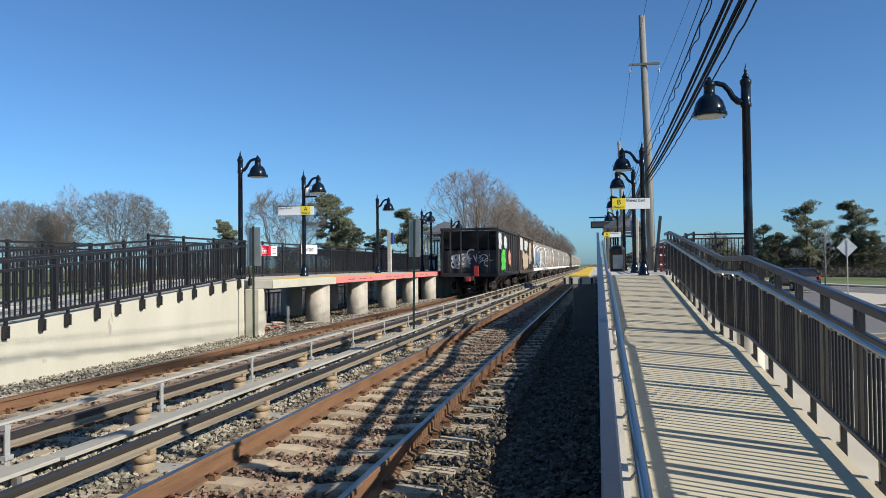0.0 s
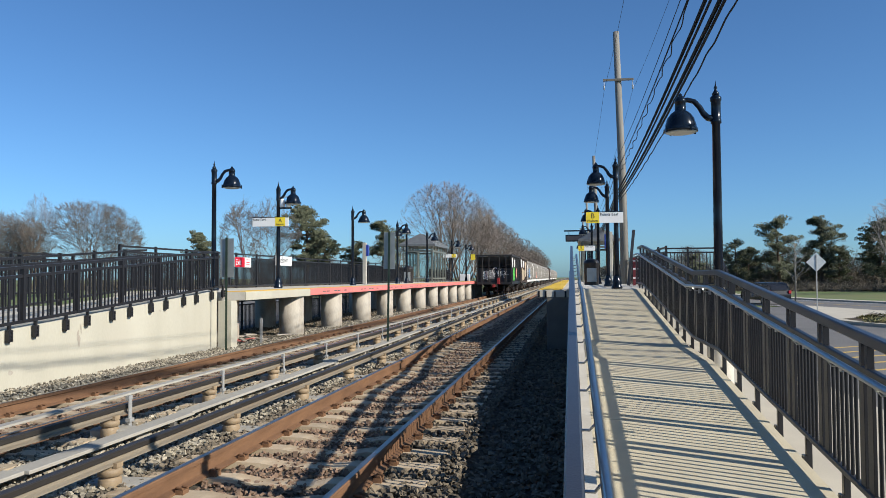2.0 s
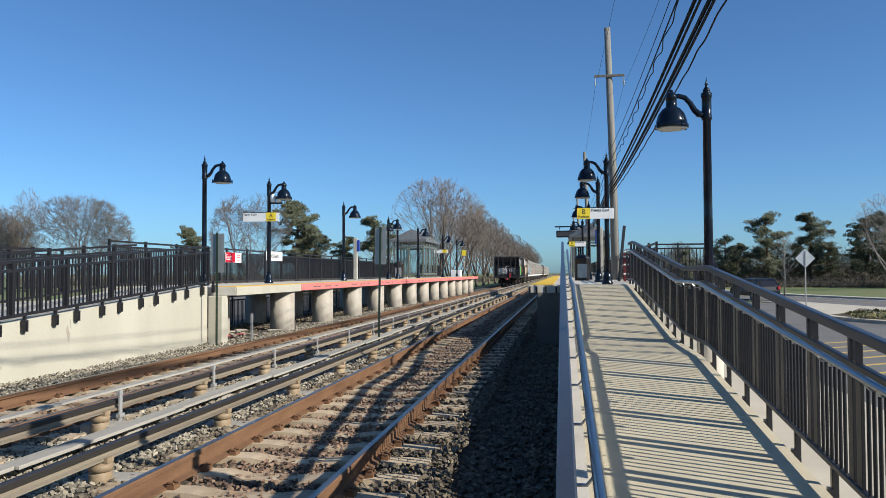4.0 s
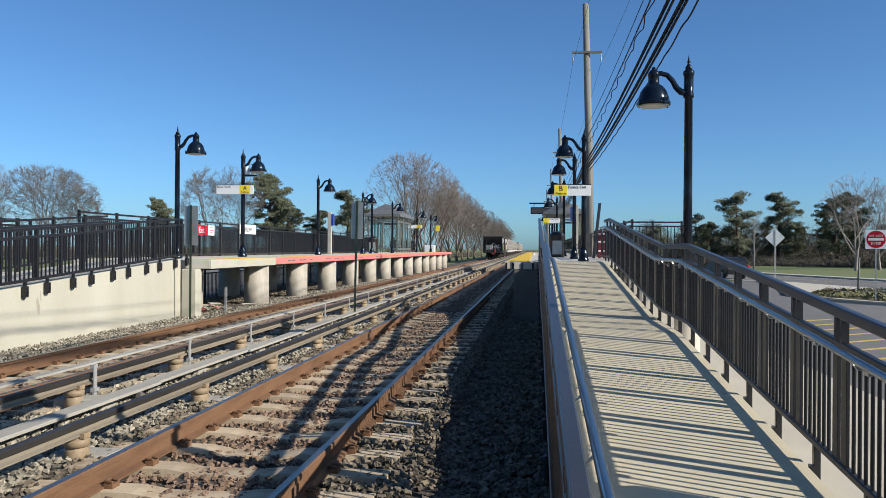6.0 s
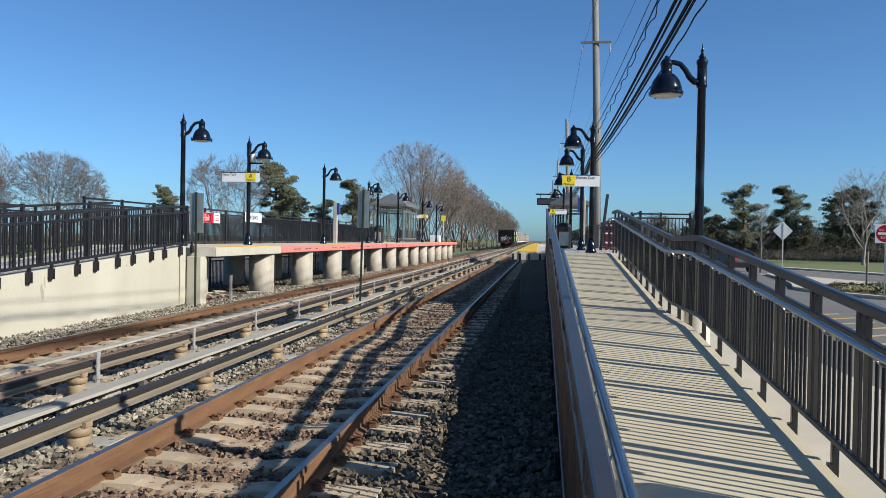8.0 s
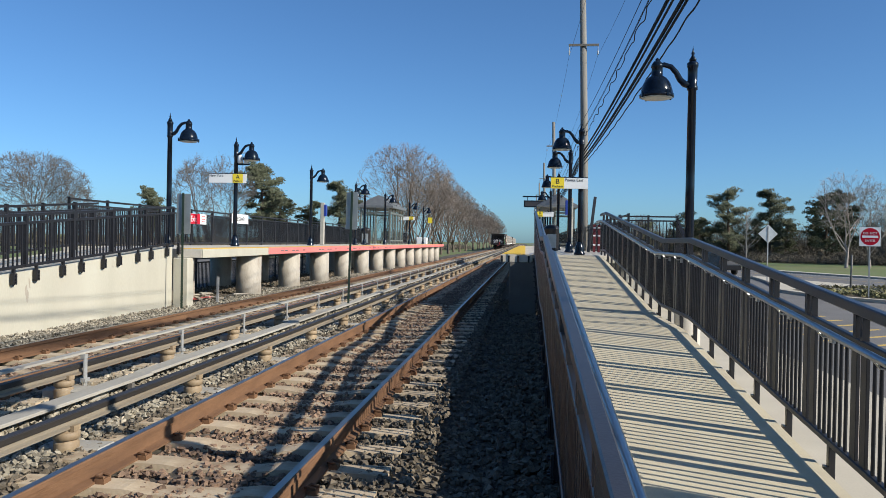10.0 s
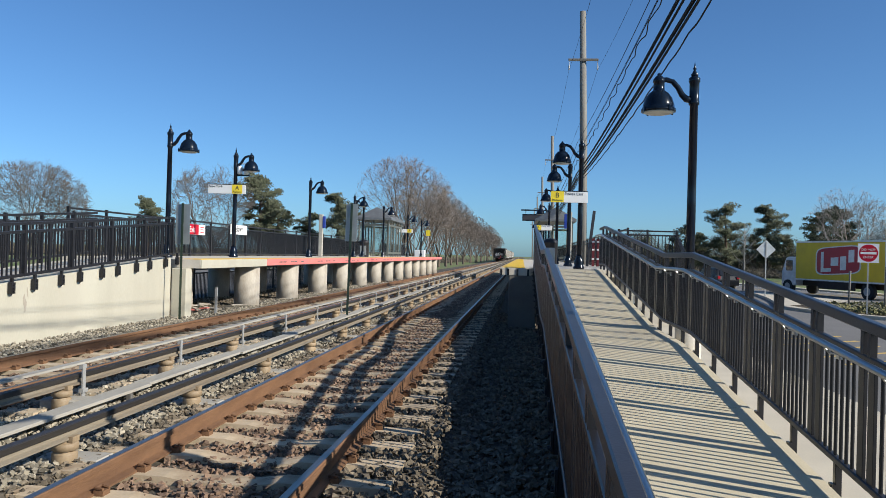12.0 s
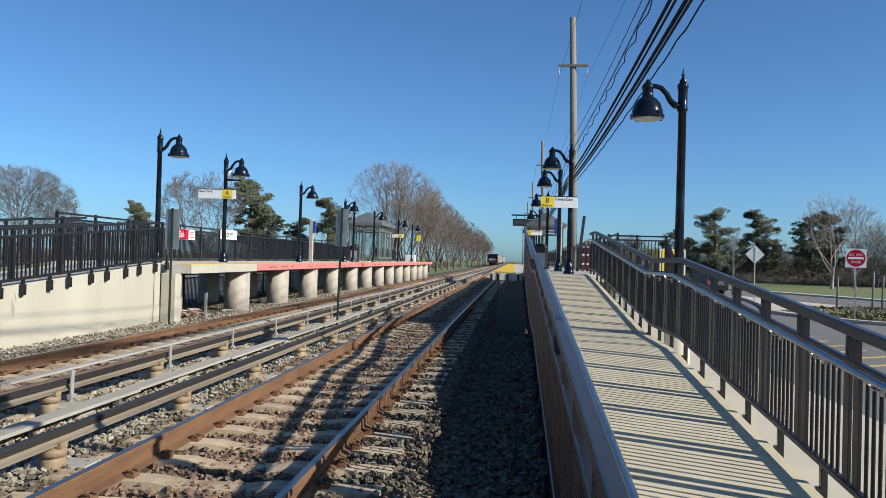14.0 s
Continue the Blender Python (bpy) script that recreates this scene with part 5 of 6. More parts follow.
def strokes(c, m, seed, x0, x1, z0, z1, count, width):
    """Loose looping spray strokes on the rear end sheet."""
    rng = random.Random(seed)
    for k in range(count):
        cx, cz = rng.uniform(x0, x1), rng.uniform(z0, z1)
        r, sq = rng.uniform(0.12, 0.26), rng.uniform(0.6, 1.5)
        t0, t1 = rng.uniform(0, 3), rng.uniform(4, 6.2)
        bm = bmesh.new()
        prev = None
        for i in range(15):
            t = t0 + (t1 - t0) * i / 14
            p = Vector((cx + r * math.cos(t), 0.112 - 0.0006 * k, cz + r * sq * math.sin(t)))
            o = Vector((math.cos(t), 0, math.sin(t) * sq)).normalized() * width
            pair = (bm.verts.new(p - o), bm.verts.new(p + o))
            if prev:
                bm.faces.new((prev[0], prev[1], pair[1], pair[0]))
            prev = pair
        part("spray_stroke", bm, m, c)


def covered_hopper(y, length, paint, marks, top=3.68):
    """A round-bellied covered hopper with vertical ribs and a roof walk."""
    c = thing("covered_hopper_car", "stained pale covered hopper car with rounded sides", "freight car", "freight cars", pose(0, y, 0))
    sec = [(-0.9, 0.95), (0.9, 0.95), (1.4, 1.35), (1.5, 1.9), (1.5, 2.8), (1.38, 3.25), (1.0, top - 0.12), (0.4, top - 0.02), (-0.4, top - 0.02), (-1.0, top - 0.12), (-1.38, 3.25), (-1.5, 2.8), (-1.5, 1.9), (-1.4, 1.35)]
    bm = bmesh.new()
    st = [(0.35, 0.25), (0.6, 0.9), (1.0, 1.0), (length - 1.0, 1.0), (length - 0.6, 0.9), (length - 0.35, 0.25)]
    rings = [[bm.verts.new((x, yy, 2.6 + (z - 2.6) * (0.85 + 0.15 * f) if z > 1.5 else z + (1 - f) * 1.2)) for x, z in sec] for yy, f in st]
    for a, b in zip(rings, rings[1:]):
        for i in range(len(sec)):
            bm.faces.new((a[i], a[(i + 1) % len(sec)], b[(i + 1) % len(sec)], b[i]))
    bm.faces.new(rings[0][::-1]), bm.faces.new(rings[-1])
    part("body", bm, paint, c)
    for s in (-1, 1):
        rib = bmesh.new()
        tube(rib, [(s * 1.42, 0, 1.3), (s * 1.53, 0, 1.9), (s * 1.53, 0, 2.8), (s * 1.41, 0, 3.25), (s * 1.02, 0, top - 0.1)], 0.05, 5)
        me = mesh_of("rib", rib, M_CARGRIME)
        for k in range(8):
            piece("rib", me, c, (0, 0.9 + (length - 1.8) * k / 7, 0))
        part("side_sill", rbox(s * 1.42 - 0.06, s * 1.42 + 0.06, 0, length, 1.05, 1.28, 0.01), paint, c)
    part("roof_walk", rbox(-0.3, 0.3, 0.2, length - 0.2, top + 0.04, top + 0.08, 0.005), M_GALV, c)
    for k in range(3):
        bm = bmesh.new()
        y0, w = 1.4 + k * (length - 2.8) / 3, (length - 2.8) / 3
        a = [bm.verts.new((sx * 1.0, y0 + yy, 1.0)) for sx, yy in ((-1, 0), (1, 0), (1, w), (-1, w))]
        b = [bm.verts.new((sx * 0.5, y0 + w / 2 + yy, 0.4)) for sx, yy in ((-1, -0.25), (1, -0.25), (1, 0.25), (-1, 0.25))]
        for i in range(4):
            bm.faces.new((a[i], a[(i + 1) % 4], b[(i + 1) % 4], b[i]))
        bm.faces.new(a[::-1]), bm.faces.new(b)
        part("discharge_bay", bm, paint, c)
    for name, face, m, y0, y1, z0, z1 in marks:
        daub(c, name, face, m, y0, y1, z0, z1, 1.53)
    bogies(c, length)
    return c


TRAIN = []
last = open_hopper(0, 10.2, M_CARBLACK, [
    ("spray_patch", "side", M_G_WHITE, 0.3, 1.6, 2.4, 3.3), ("spray_patch", "side", M_G_GREEN, 1.4, 3.4, 1.25, 2.4), ("spray_patch", "side", M_G_PINK, 4.7, 6.0, 1.5, 2.4), ("spray_patch", "side", M_G_WHITE, 2.6, 4.0, 2.5, 3.2)])
strokes(last, M_G_WHITE, 11, -0.85, 0.1, 1.6, 2.1, 13, 0.034)
strokes(last, M_G_WHITE, 12, 0.35, 1.15, 1.7, 2.1, 9, 0.02)
daub(last, "spray_patch", "end", mat("grey_spray_paint", (0.2, 0.2, 0.2), None, 0.6, 0, 5, 40, 0), -0.85, 0.1, 1.4, 2.15, 1.45)
part("tail_marker", rbox(0.25, 0.5, -0.2, -0.02, 1.0, 1.55, 0.02), M_RED_GEAR, last, "red tail marker box")
TRAIN.append((last, 0.0))
TRAIN.append((open_hopper(0, 11.2, M_CARBROWN, [("spray_patch", "side", M_G_CREAM, 2.0, 6.8, 1.2, 2.5), ("spray_patch", "side", M_G_WHITE, 0.6, 2.6, 2.5, 3.4), ("spray_patch", "side", M_G_CREAM, 7.3, 9.6, 1.6, 3.2), ("spray_patch", "side", M_G_WHITE, 3.6, 6.4, 2.6, 3.3)], 3.6), 11.3))
y = 23.6
hop = covered_hopper(0, 13.2, M_CARWHITE, [("spray_patch", "side", M_G_BLUE, 2.0, 5.5, 1.5, 2.7), ("spray_patch", "side", M_G_WHITE, 5.5, 8.0, 1.4, 2.9)])
TRAIN.append((hop, y))
hop2 = covered_hopper(0, 13.2, M_CARWHITE, [("spray_patch", "side", M_G_PINK, 6.0, 9.5, 1.4, 2.3)])
TRAIN.append((hop2, y + 14.1))
hop3 = covered_hopper(0, 13.2, M_CARWHITE, [])
TRAIN.append((hop3, y + 2 * 14.1))
for k in range(3, 6):
    TRAIN.append((copy_thing(hop3, pose(0, 0, 0)), y + k * 14.1))
dark = open_hopper(0, 12.2, M_CARBROWN, [], 3.6)
TRAIN.append((dark, y + 6 * 14.1))
TRAIN.append((copy_thing(hop3, pose(0, 0, 0)), y + 7 * 14.1 - 1))
tan = covered_hopper(0, 13.2, M_CARTAN, [])
TRAIN.append((tan, y + 8 * 14.1 - 1))
for k in range(9, 13):
    TRAIN.append((copy_thing(hop3 if k % 2 else tan, pose(0, 0, 0)), y + k * 14.1 - 1))


# ---- delivery truck ----
def delivery_truck():
    c = thing("delivery_truck", "yellow box delivery truck with red and white panels", "truck")
    ybox = mat("yellow_truck_panel", (0.72, 0.50, 0.015), (0.62, 0.42, 0.015), 0.4, 0, 2, 30, 0)
    trim = mat("white_truck_trim", (0.75, 0.75, 0.74), None, 0.4, 0.2, 3, 40, 0)
    cabp = mat("white_cab_paint", (0.7, 0.7, 0.7), None, 0.3, 0, 3, 40, 0)
    glassy = mat("dark_cab_glass", (0.02, 0.025, 0.03), None, 0.05, 0, 3, 40, 0)
    rub = mat("truck_tyre_rubber", (0.02, 0.02, 0.02), None, 0.85, 0, 3, 40, 0.05)
    red = mat("red_panel_paint", (0.42, 0.02, 0.03), (0.35, 0.02, 0.04), 0.4, 0, 3, 40, 0)
    L = 8.2
    part("cargo_box", rbox(-1.25, 1.25, 0, L, 1.1, 3.72, 0.03), ybox, c)
    for z in (1.07, 3.70):
        part("edge_trim", rbox(-1.27, 1.27, -0.02, L + 0.02, z - 0.05, z + 0.05, 0.01), trim, c)
    for x in (-1.25, 1.25):
        part("rear_frame", rbox(x - 0.06, x + 0.06, -0.04, 0.06, 1.1, 3.72, 0.01), trim, c)
    door = part("rear_door", rbox(-1.15, 1.15, -0.03, 0.0, 1.15, 3.55, 0.01), ybox, c, "yellow roll-up rear door")
    part("door_shadow_gap", rbox(1.06, 1.14, -0.035, -0.028, 1.2, 3.5, 0.002), M_CABLE, door)
    part("latch", rbox(-0.1, 0.25, -0.06, -0.03, 1.22, 1.3, 0.01), M_BOGIE, door)
    part("bumper", rbox(-1.2, 1.2, -0.35, 0.0, 0.78, 0.92, 0.02), trim, c, "white rear step bumper")

    def banner(to_world, w, h):
        bm = bmesh.new()
        pts = []
        n = 36
        for k in range(n):
            t = 2 * math.pi * k / n
            u, v = math.copysign(abs(math.cos(t)) ** 0.35, math.cos(t)), math.copysign(abs(math.sin(t)) ** 0.35, math.sin(t))
            pts.append((u * w / 2, v * h / 2 + 0.06 * h * u))
        bm.faces.new([bm.verts.new(to_world(u * 1.06, v * 1.08, 0.006)) for u, v in pts])
        bn = part("banner_border", bm, trim, c, "white banner border")
        bm = bmesh.new()
        bm.faces.new([bm.verts.new(to_world(u, v, 0.010)) for u, v in pts])
        part("banner", bm, red, bn, "red banner panel")
        # plain white shapes in place of the maker's lettering
        for u0, u1, v0, v1 in ((-0.40, -0.33, -0.42, 0.36), (-0.33, -0.15, -0.42, -0.28), (-0.16, 0.02, -0.2, 0.12), (0.06, 0.2, -0.38, 0.14), (0.25, 0.38, -0.1, 0.36)):
            bm = bmesh.new()
            bm.faces.new([bm.verts.new(to_world(u * w, (v + 0.12 * u) * h, 0.014)) for u, v in ((u0, v0), (u1, v0), (u1, v1), (u0, v1))])
            part("white_shape", bm, trim, bn)

    banner(lambda u, v, d: (-1.25 - d, 4.1 - u, 2.45 + v), 3.9, 1.75)
    banner(lambda u, v, d: (u, -0.03 - d, 2.65 + v), 1.3, 0.72)
    part("chassis", rbox(-0.5, 0.5, 0.3, L + 1.6, 0.62, 1.02, 0.02), M_BOGIE, c)
    part("side_skirt", rbox(-1.2, -1.1, 2.6, 6.0, 0.5, 1.05, 0.02), M_BOGIE, c)
    bm = bmesh.new()
    prof = [(L + 0.15, 0.6), (L + 0.15, 2.62), (L + 1.05, 2.66), (L + 1.28, 2.5), (L + 1.56, 1.62), (L + 1.66, 1.5), (L + 1.7, 0.6)]
    a = [bm.verts.new((-1.1, yy, z)) for yy, z in prof]
    b = [bm.verts.new((1.1, yy, z)) for yy, z in prof]
    for k in range(len(prof)):
        j = (k + 1) % len(prof)
        bm.faces.new((a[k], a[j], b[j], b[k]))
    bm.faces.new(a), bm.faces.new(b[::-1])
    bevel_all(bm, 0.05, 2)
    cab = part("cab", bm, cabp, c, "white truck cab")
    for x in (-1.115, 1.105):
        part("side_window", rbox(x, x + 0.01, L + 0.5, L + 1.2, 1.65, 2.4, 0.003), glassy, cab)
    for yy in (1.6, L + 0.95):
        for x in (-1.0, 1.0):
            bm = bmesh.new()
            tube(bm, [(x - 0.16, yy, 0.5), (x + 0.16, yy, 0.5)], 0.5, 22)
            w = part("wheel", bm, rub, c)
            bm = bmesh.new()
            tube(bm, [(x + (-0.17 if x < 0 else 0.15), yy, 0.5), (x + (-0.15 if x < 0 else 0.17), yy, 0.5)], 0.28, 16)
            part("rim", bm, M_GALV, w)
    for x in (-1.0, 1.0):
        part("tail_light", rbox(x - 0.1, x + 0.1, -0.06, -0.02, 0.95, 1.06, 0.01), red, c, "red tail light")
    return c


truck = delivery_truck()

# ---- trees ----
M_BARK = mat("grey_brown_bark", (0.16, 0.125, 0.095), (0.10, 0.078, 0.06), 0.95, 0, 3, 30, 0.3)
M_TWIG = mat("bare_twigs", (0.20, 0.165, 0.14), (0.125, 0.102, 0.086), 0.95, 0, 3, 30, 0, island=0.25)
M_OAK = mat("dark_oak_bark", (0.15, 0.137, 0.125), (0.095, 0.086, 0.078), 0.95, 0, 3, 30, 0, island=0.2)
M_TWIG_PALE = mat("pale_birch_bark", (0.33, 0.285, 0.255), (0.21, 0.18, 0.16), 0.9, 0, 3, 30, 0)
M_NEEDLE = mat("pine_needles", (0.070, 0.084, 0.046), (0.096, 0.10, 0.058), 0.8, 0, 1.5, 20, 0, island=0.45)
M_PINEBARK = mat("pine_bark", (0.10, 0.07, 0.05), (0.06, 0.045, 0.035), 0.95, 0, 4, 30, 0.3)
M_BRUSH = mat("winter_brush", (0.145, 0.12, 0.092), (0.095, 0.088, 0.063), 0.95, 0, 1, 20, 0, island=0.4)


class Lines:
    """Gathers thin tapered three-sided twigs and small leaves into plain lists for one mesh."""

    def __init__(self):
        self.v, self.f = [], []

    def bar(self, a, b, ra, rb):
        d = (b - a)
        if d.length < 1e-5:
            return
        s = d.orthogonal().normalized()
        t = d.normalized().cross(s)
        n = len(self.v)
        for p, r in ((a, ra), (b, rb)):
            for k in range(3):
                ang = 2.0944 * k
                self.v.append(tuple(p + (s * math.cos(ang) + t * math.sin(ang)) * r))
        for k in range(3):
            self.f.append((n + k, n + (k + 1) % 3, n + 3 + (k + 1) % 3, n + 3 + k))

    def leaf(self, p, d, w):
        e = d.orthogonal().normalized() * w
        n = len(self.v)
        self.v += [tuple(p - e), tuple(p + e), tuple(p + d)]
        self.f.append((n, n + 1, n + 2))

    def mesh(self, name, material):
        me = bpy.data.meshes.new(name)
        me.from_pydata(self.v, [], self.f)
        me.materials.append(material)
        return me


def turned(rng, d, angle):
    ax = d.orthogonal().normalized()
    ax.rotate(Matrix.Rotation(rng.uniform(0, 6.283), 3, d))
    v = d.copy()
    v.rotate(Matrix.Rotation(angle, 3, ax))
    return v


def bare_tree(seed, h, width, m, low=0.22, fork=0.2, spread=0.7, rise=0.1, label="large bare deciduous tree with fine grey twigs", bark=None, depth=5, kids=3, wiggle=0.16, limbs_of=(6, 8), thin=0.012, twigs=7):
    """A tree whose limbs grow out to a rounded crown. width: crown radius over height; low: where the crown begins; rise: how far limbs bend upwards."""
    rng = random.Random(seed)
    t = thing("bare_tree", label, "tree", "bare trees", m)
    limbs = bmesh.new()
    tw = Lines()
    zc, hz, R = h * (1 + low) / 2, h * (1 - low) / 2, h * width

    def reach(p, d):
        ax, ay, az = p.x / R, p.y / R, (p.z - zc) / hz
        bx, by, bz = d.x / R, d.y / R, d.z / hz
        a, b, c = bx * bx + by * by + bz * bz, ax * bx + ay * by + az * bz, ax * ax + ay * ay + az * az - 1
        q = b * b - a * c
        return (-b + math.sqrt(q)) / a if q > 0 else 0.0

    def grow(p, d, length, r, level):
        if level:
            lobe = 1 + 0.16 * math.sin(3 * math.atan2(d.y, d.x) + seed) + 0.14 * math.sin(5 * d.z + 2 * seed)
            length = min(length, reach(p, d) * rng.uniform(0.5, 1.1) * lobe)
            if length < 0.1:
                return
        steps = 5 if level < 2 else (3 if level < 4 else 2)
        pts, radii, q, dd = [p.copy()], [r], p.copy(), d.copy()
        for k in range(steps):
            dd = (dd + Vector((rng.gauss(0, 1), rng.gauss(0, 1), rng.gauss(0, 0.8))) * (wiggle if level else 0.04) + Vector((0, 0, (rise if level < 3 else rise * 0.3) if level else 0))).normalized()
            q = q + dd * length / steps
            pts.append(q.copy())
            radii.append(r * (1 - 0.5 * (k + 1) / steps))
        if level <= 2:
            tube(limbs, pts, radii, 7 if level < 2 else 5, False)
        else:
            for a, b, ra, rb in zip(pts, pts[1:], radii, radii[1:]):
                tw.bar(a, b, max(ra, thin), max(rb, thin * 0.7))
        if level >= depth:
            for k in range(twigs):
                tw.leaf(pts[0].lerp(q, rng.random()), turned(rng, dd, rng.uniform(0.2, 0.9)) * rng.uniform(0.3, 0.85), thin * 0.6)
            return
        n = rng.randint(*limbs_of) if level == 0 else kids + (1 if level < 3 and rng.random() < 0.6 else 0)
        for k in range(n):
            u = rng.uniform(0.3, 1.0) if level else rng.uniform(0.6, 1.0)
            i = min(int(u * steps), steps - 1)
            base = pts[i].lerp(pts[i + 1], u * steps - i)
            ang = rng.uniform(0.55, 1.15) * spread if level < 2 else rng.uniform(0.35, 1.0)
            grow(base, turned(rng, dd, ang), h * (0.46, 0.30, 0.2, 0.13, 0.085)[level] * rng.uniform(0.7, 1.2), radii[i] * rng.uniform(0.45, 0.65), level + 1)
        if level:
            grow(q, turned(rng, dd, rng.uniform(0.05, 0.35)), h * (0.46, 0.30, 0.2, 0.13, 0.085)[level] * rng.uniform(0.8, 1.2), r * 0.5, level + 1)

    grow(Vector((0, 0, -0.2)), Vector((0, 0, 1)), h * fork, h * 0.02, 0)
    part("trunk", limbs, bark or M_BARK, t)
    cr = new("crown", tw.mesh("crown", M_TWIG if bark is None else bark))
    cr.parent = t
    return t


def pine_tree(seed, h, m, bare=0.42, wide=0.34, label="tall dark green pine with an open layered crown"):
    rng = random.Random(seed)
    t = thing("pine_tree", label, "tree", "pine trees", m)
    bm = bmesh.new()
    ln = Lines()
    lean = rng.uniform(-0.04, 0.04)
    tube(bm, [(0, 0, -0.2), (lean * h * 0.4, 0, h * 0.4), (lean * h * 0.6, 0.02 * h, h * 0.75), (lean * h, 0, h * 0.97)], [h * 0.026, h * 0.02, h * 0.012, h * 0.004], 9)
    whorls = int(h * 3.0)
    for k in range(whorls):
        u = bare + (1 - bare) * (k + rng.random()) / whorls
        z = h * u
        prof = math.sin(math.pi * min(1.0, (1 - u) / (1 - bare) * 0.70 + 0.13)) * wide * h
        a = rng.uniform(0, 6.283)
        L = prof * rng.uniform(0.5, 1.1)
        out = Vector((math.cos(a), math.sin(a), rng.uniform(0.0, 0.4))).normalized()
        p0 = Vector((lean * z, 0, z))
        p1 = p0 + out * L * 0.55
        p2 = p1 + (out + Vector((0, 0, 0.2))).normalized() * L * 0.45
        tube(bm, [p0, p1, p2], [h * 0.007, h * 0.0045, h * 0.002], 5)
        for j in range(7):
            v = rng.uniform(0.3, 1.05)
            c = p0.lerp(p1, v / 0.55) if v < 0.55 else p1.lerp(p2, min(1.0, (v - 0.55) / 0.45))
            c = c + Vector((rng.gauss(0, 0.11), rng.gauss(0, 0.11), rng.gauss(0.03, 0.045))) * h * 0.35
            ln.bar(p1.lerp(p2, rng.random() * 0.6), c, h * 0.002, h * 0.0012)
            rx = h * rng.uniform(0.035, 0.065)
            for i in range(60):
                w = Vector((rng.gauss(0, 1), rng.gauss(0, 1), rng.gauss(0, 1))).normalized() * (rng.random() ** 0.4)
                q = c + Vector((w.x * rx, w.y * rx, w.z * rx * 0.55))
                d = (w + Vector((0, 0, 0.5)) + Vector((rng.gauss(0, 0.4), rng.gauss(0, 0.4), rng.gauss(0, 0.3)))).normalized() * h * rng.uniform(0.014, 0.028)
                ln.leaf(q, d, h * 0.0078)
    part("trunk", bm, M_PINEBARK, t)
    cr = new("crown", ln.mesh("crown", M_NEEDLE))
    cr.parent = t
    return t


def scaled(ob, s):
    ob.scale = (s, s, s)
    return ob


# row of bare trees beside the far track
row = [bare_tree(21, 12.6, 0.42, pose(-11.7, 118, GROUND), 0.2, 0.2, 0.62, 0.10, kids=2, wiggle=0.1),
       bare_tree(22, 12.2, 0.38, pose(-11.4, 127, GROUND), 0.2, 0.2, 0.6, 0.10, kids=2, wiggle=0.1),
       bare_tree(23, 11.8, 0.38, pose(-11.6, 107, GROUND), 0.18, 0.18, 0.62, 0.10, kids=2, wiggle=0.1)]
bare_tree(24, 12.7, 0.44, pose(-11.2, 86, GROUND), 0.18, 0.17, 0.6, 0.09, wiggle=0.09, limbs_of=(8, 9), kids=2, thin=0.011, twigs=9)
bare_tree(25, 12.3, 0.40, pose(-11.4, 97, GROUND), 0.18, 0.17, 0.58, 0.09, wiggle=0.09, limbs_of=(8, 8), kids=2, thin=0.011, twigs=9)
rr = random.Random(8)
for k in range(20):
    y = 136 + 9.4 * k + 0.25 * k * k
    g = rr.uniform(0.92, 1.06)
    scaled(copy_thing(row[k % 3], pose(-11.6 + rr.uniform(-0.6, 0.6), y, GROUND, 0, 0, rr.uniform(0, 360))), g)
for k in range(3):
    scaled(copy_thing(row[(k + 1) % 3], pose(-21 + rr.uniform(-2, 2), 104 + 24 * k, GROUND, 0, 0, rr.uniform(0, 360))), rr.uniform(0.7, 0.85))

# large spreading bare trees and pines beyond the other platform
oak = bare_tree(31, 12.3, 0.56, pose(-59, 92, GROUND), 0.16, 0.2, 0.8, 0.06, "broad spreading bare oak against the sky", limbs_of=(10, 12), wiggle=0.21, kids=3, thin=0.014, twigs=5, bark=M_OAK)
oak2 = bare_tree(32, 11.6, 0.46, pose(-71, 92, GROUND), 0.18, 0.2, 0.75, 0.06, "broad spreading bare oak against the sky", limbs_of=(9, 11), wiggle=0.21, kids=3, thin=0.014, twigs=5, bark=M_OAK)
oak3 = bare_tree(34, 10.2, 0.38, pose(-27.2, 72, GROUND), 0.2, 0.22, 0.75, 0.05, "round-crowned bare tree beyond a platform", limbs_of=(9, 10), wiggle=0.2, kids=2, thin=0.013, twigs=8, bark=M_OAK)
for x, y, s, a, o in ((-81, 100, 1.0, 40, oak), (-85, 150, 0.72, 80, oak2), (-79, 150, 0.62, 10, oak3), (-46, 150, 0.55, 150, oak), (-38, 150, 0.6, 30, oak3), (-59, 150, 0.6, 200, oak3)):
    scaled(copy_thing(o, pose(x, y, GROUND, 0, 0, a)), s)
popl = bare_tree(33, 13.2, 0.16, pose(-64.5, 90, GROUND), 0.15, 0.2, 0.35, 0.12, "slender upright bare tree", depth=5, kids=2)

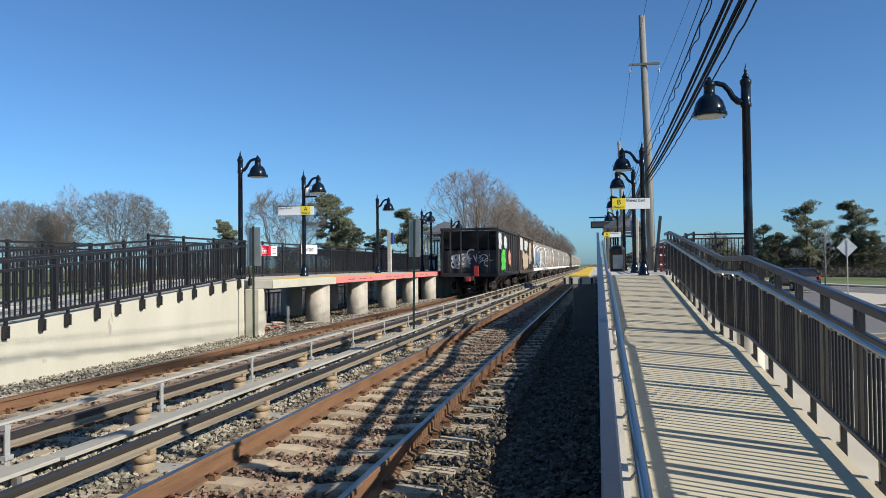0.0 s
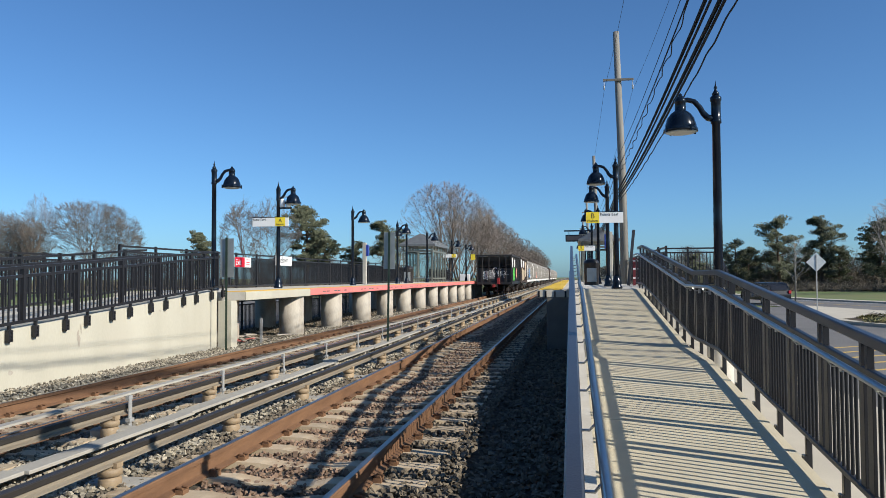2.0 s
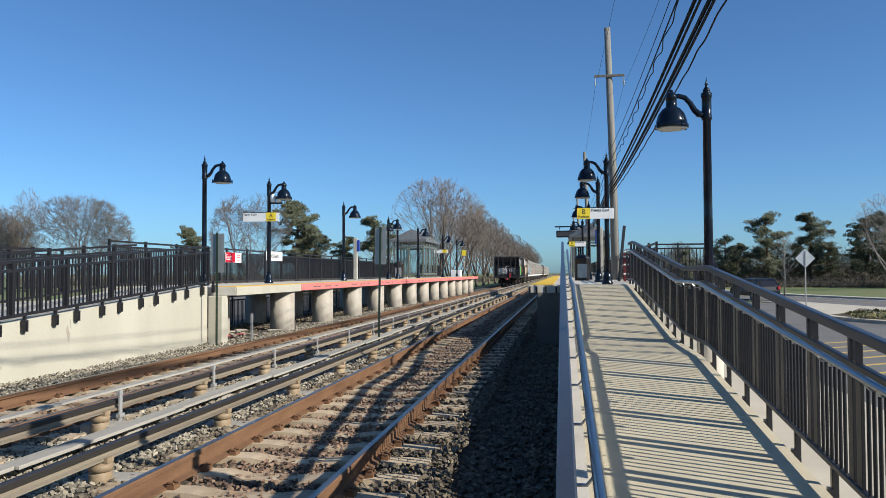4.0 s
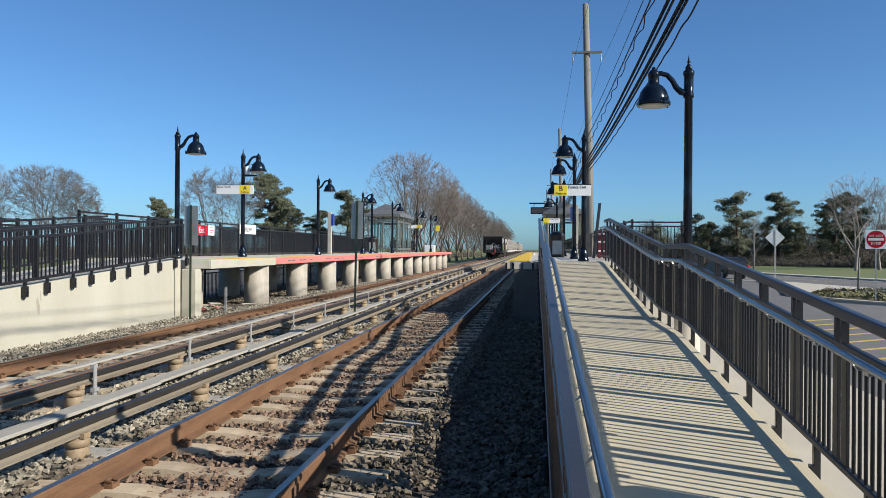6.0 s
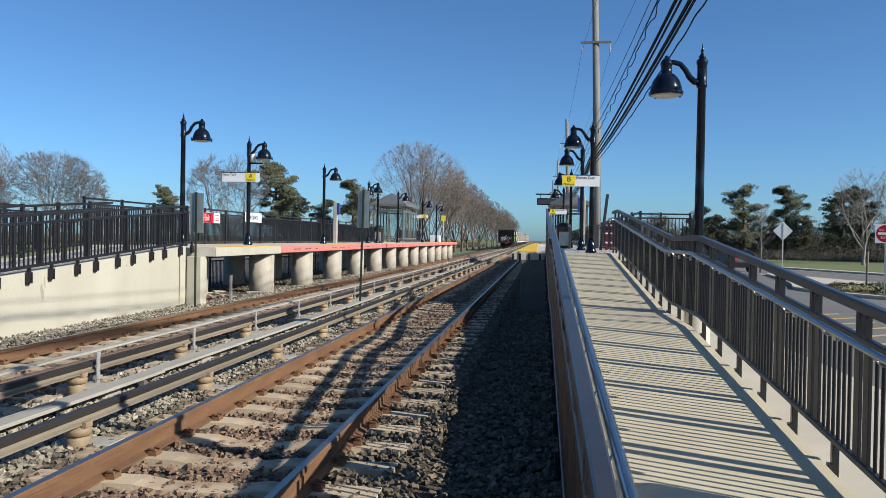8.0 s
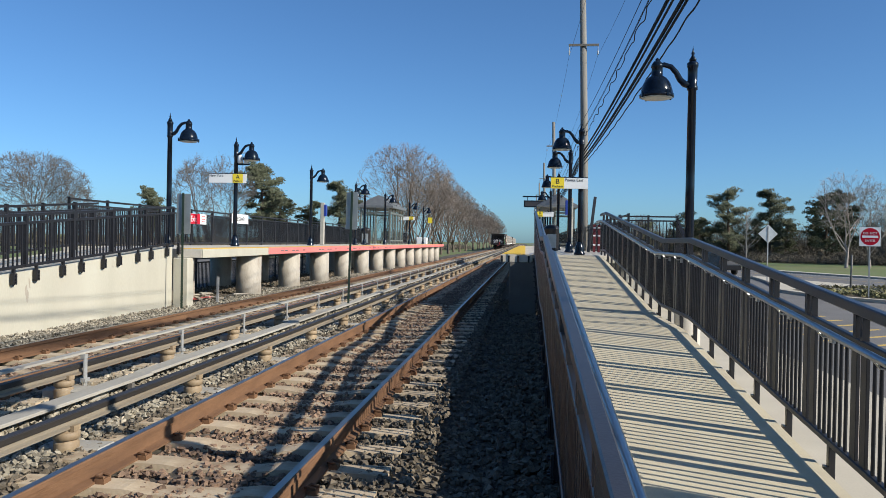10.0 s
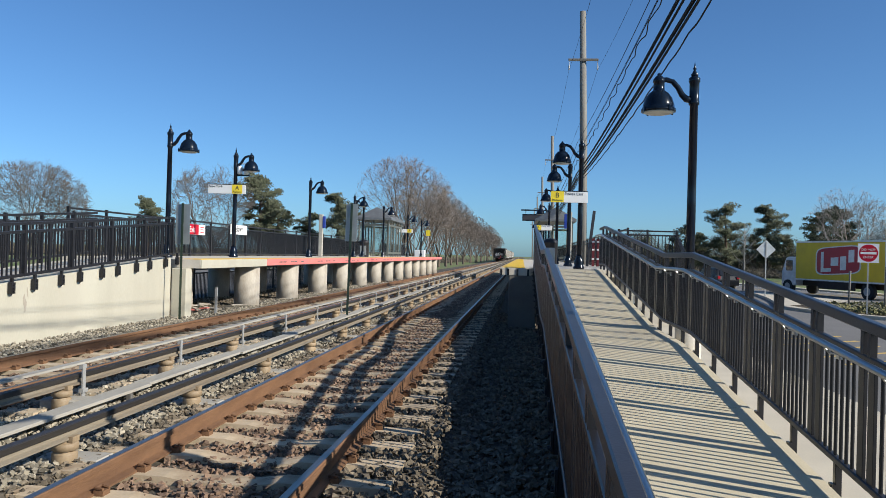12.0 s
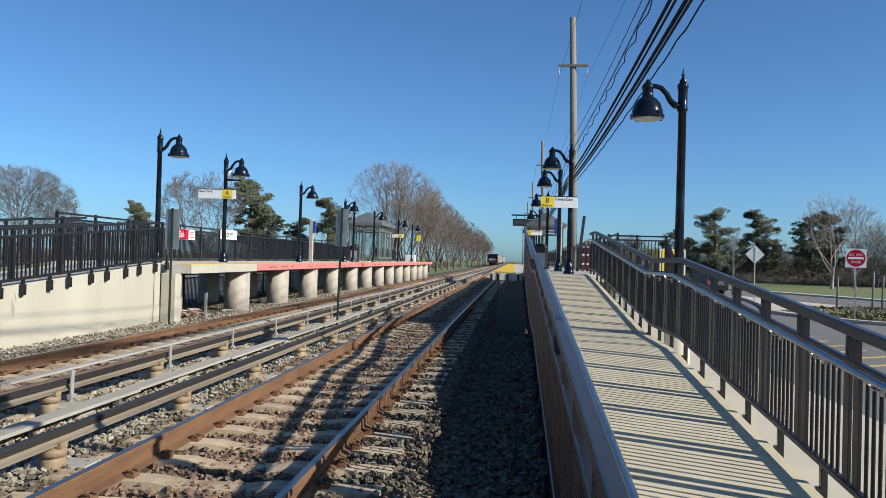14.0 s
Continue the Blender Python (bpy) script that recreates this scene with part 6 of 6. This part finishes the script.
pine1 = pine_tree(41, 9.0, pose(-23.6, 75, GROUND), 0.34, 0.3)
pine2 = pine_tree(42, 10.4, pose(39.2, 124, GROUND), 0.2, 0.33)
pine3 = pine_tree(43, 10.2, pose(32.3, 120, GROUND), 0.14, 0.38)
for x, y, s, a, o in ((-22.0, 76, 0.66, 130, pine1), (-43.5, 92, 0.85, 30, pine1), (-19.9, 80, 0.55, 200, pine2), (-17.0, 80, 0.74, 20, pine2),
                      (26.4, 120, 0.7, 50, pine3), (29.3, 126, 0.6, 150, pine2), (35.6, 132, 0.66, 210, pine3), (45.0, 117, 0.92, 300, pine3), (47.8, 120, 0.98, 90, pine3), (54.5, 136, 0.62, 170, pine3), (60, 138, 0.6, 45, pine2),
                      (22.5, 132, 0.55, 5, pine3), (32, 136, 0.6, 65, pine3), (40, 134, 0.62, 95, pine3), (43.4, 130, 0.62, 140, pine3), (50, 136, 0.6, 190, pine2), (66, 136, 0.6, 230, pine3), (28, 138, 0.58, 250, pine3), (46.5, 138, 0.66, 20, pine3)):
    scaled(copy_thing(o, pose(x, y, GROUND, 0, 0, a)), s)
birch = bare_tree(51, 11.2, 0.36, pose(38.8, 94, GROUND), 0.16, 0.22, 0.55, 0.05, "pale bare tree with fine twigs before dark pines", M_TWIG_PALE, 5, kids=2, wiggle=0.14, limbs_of=(6, 7), thin=0.009, twigs=6)
scaled(copy_thing(birch, pose(43.4, 99, GROUND, 0, 0, 140)), 0.92)
for x, y, s, a, o in ((50, 108, 0.75, 20, oak2), (56, 106, 0.8, 130, oak3), (24, 150, 0.7, 40, oak2), (18, 170, 0.7, 100, oak3), (27, 180, 0.8, 200, oak3), (62, 116, 0.85, 210, oak2), (37, 142, 0.72, 90, oak3), (45, 150, 0.8, 70, oak3)):
    scaled(copy_thing(o, pose(x, y, GROUND, 0, 0, a)), s)


def brush(name, label, regions, seed, material, category):
    """A dense edge of bare undergrowth: many leaning twigs in one mesh."""
    rng = random.Random(seed)
    ln = Lines()
    for x0, x1, y0, y1, h, count in regions:
        for k in range(count):
            u = rng.random()
            p = Vector((x0 + (x1 - x0) * u + rng.gauss(0, 1.5), y0 + (y1 - y0) * u + rng.gauss(0, 2.5), GROUND))
            hh = h * (0.55 + 0.45 * math.sin(u * 37.0) * math.sin(u * 91.0 + 1)) * rng.uniform(0.5, 1.1)
            tip = p + Vector((rng.gauss(0, 0.3) * hh, rng.gauss(0, 0.3) * hh, hh))
            ln.bar(p, tip, 0.035, 0.012)
            for j in range(7):
                b = p.lerp(tip, rng.uniform(0.25, 1.0))
                d = Vector((rng.gauss(0, 1), rng.gauss(0, 1), rng.gauss(0.4, 0.6))).normalized() * rng.uniform(0.3, 0.9)
                ln.leaf(b, d, 0.035)
    ob = new(name, ln.mesh(name, material))
    return tagged(ob, label, category, kind="stuff")


brush("undergrowth", "brown bare undergrowth at a wood's edge", [(18, 80, 142, 130, 6.2, 14000), (45, 80, 118, 106, 3.2, 2500), (22, 62, 124, 114, 1.8, 2500), (12, 24, 230, 140, 4.5, 1300), (-26, -16, 84, 240, 2.0, 1500), (-110, -30, 150, 136, 3.0, 3500)], 3, M_BRUSH, "undergrowth")


def motions():
    """The train draws away along the far track; the truck crosses behind the ramp."""
    ends = [(0, 40.0), (2, 66.3), (4.5, 99.3), (7.5, 142.0), (10, 178.5), (12, 206.0), (14, 231.5)]
    for car, back in TRAIN:
        walk(car, [(t, pose(-3.98, e + back, 0.002)) for t, e in ends])
    rows = [(0, 83.0, -109.0, 20.0), (11.0, 30.2, 38.2, 20.0), (11.8, 26.4, 48.9, 20.0), (12.2, 24.7, 53.4, 19.5), (12.7, 22.2, 60.2, 19.5), (13.3, 19.7, 68.2, 17.0), (14.0, 17.7, 78.4, 12.0)]
    walk(truck, [(t, pose(x, y, GROUND + 0.04, 0, 0, a)) for t, x, y, a in rows])


motions()
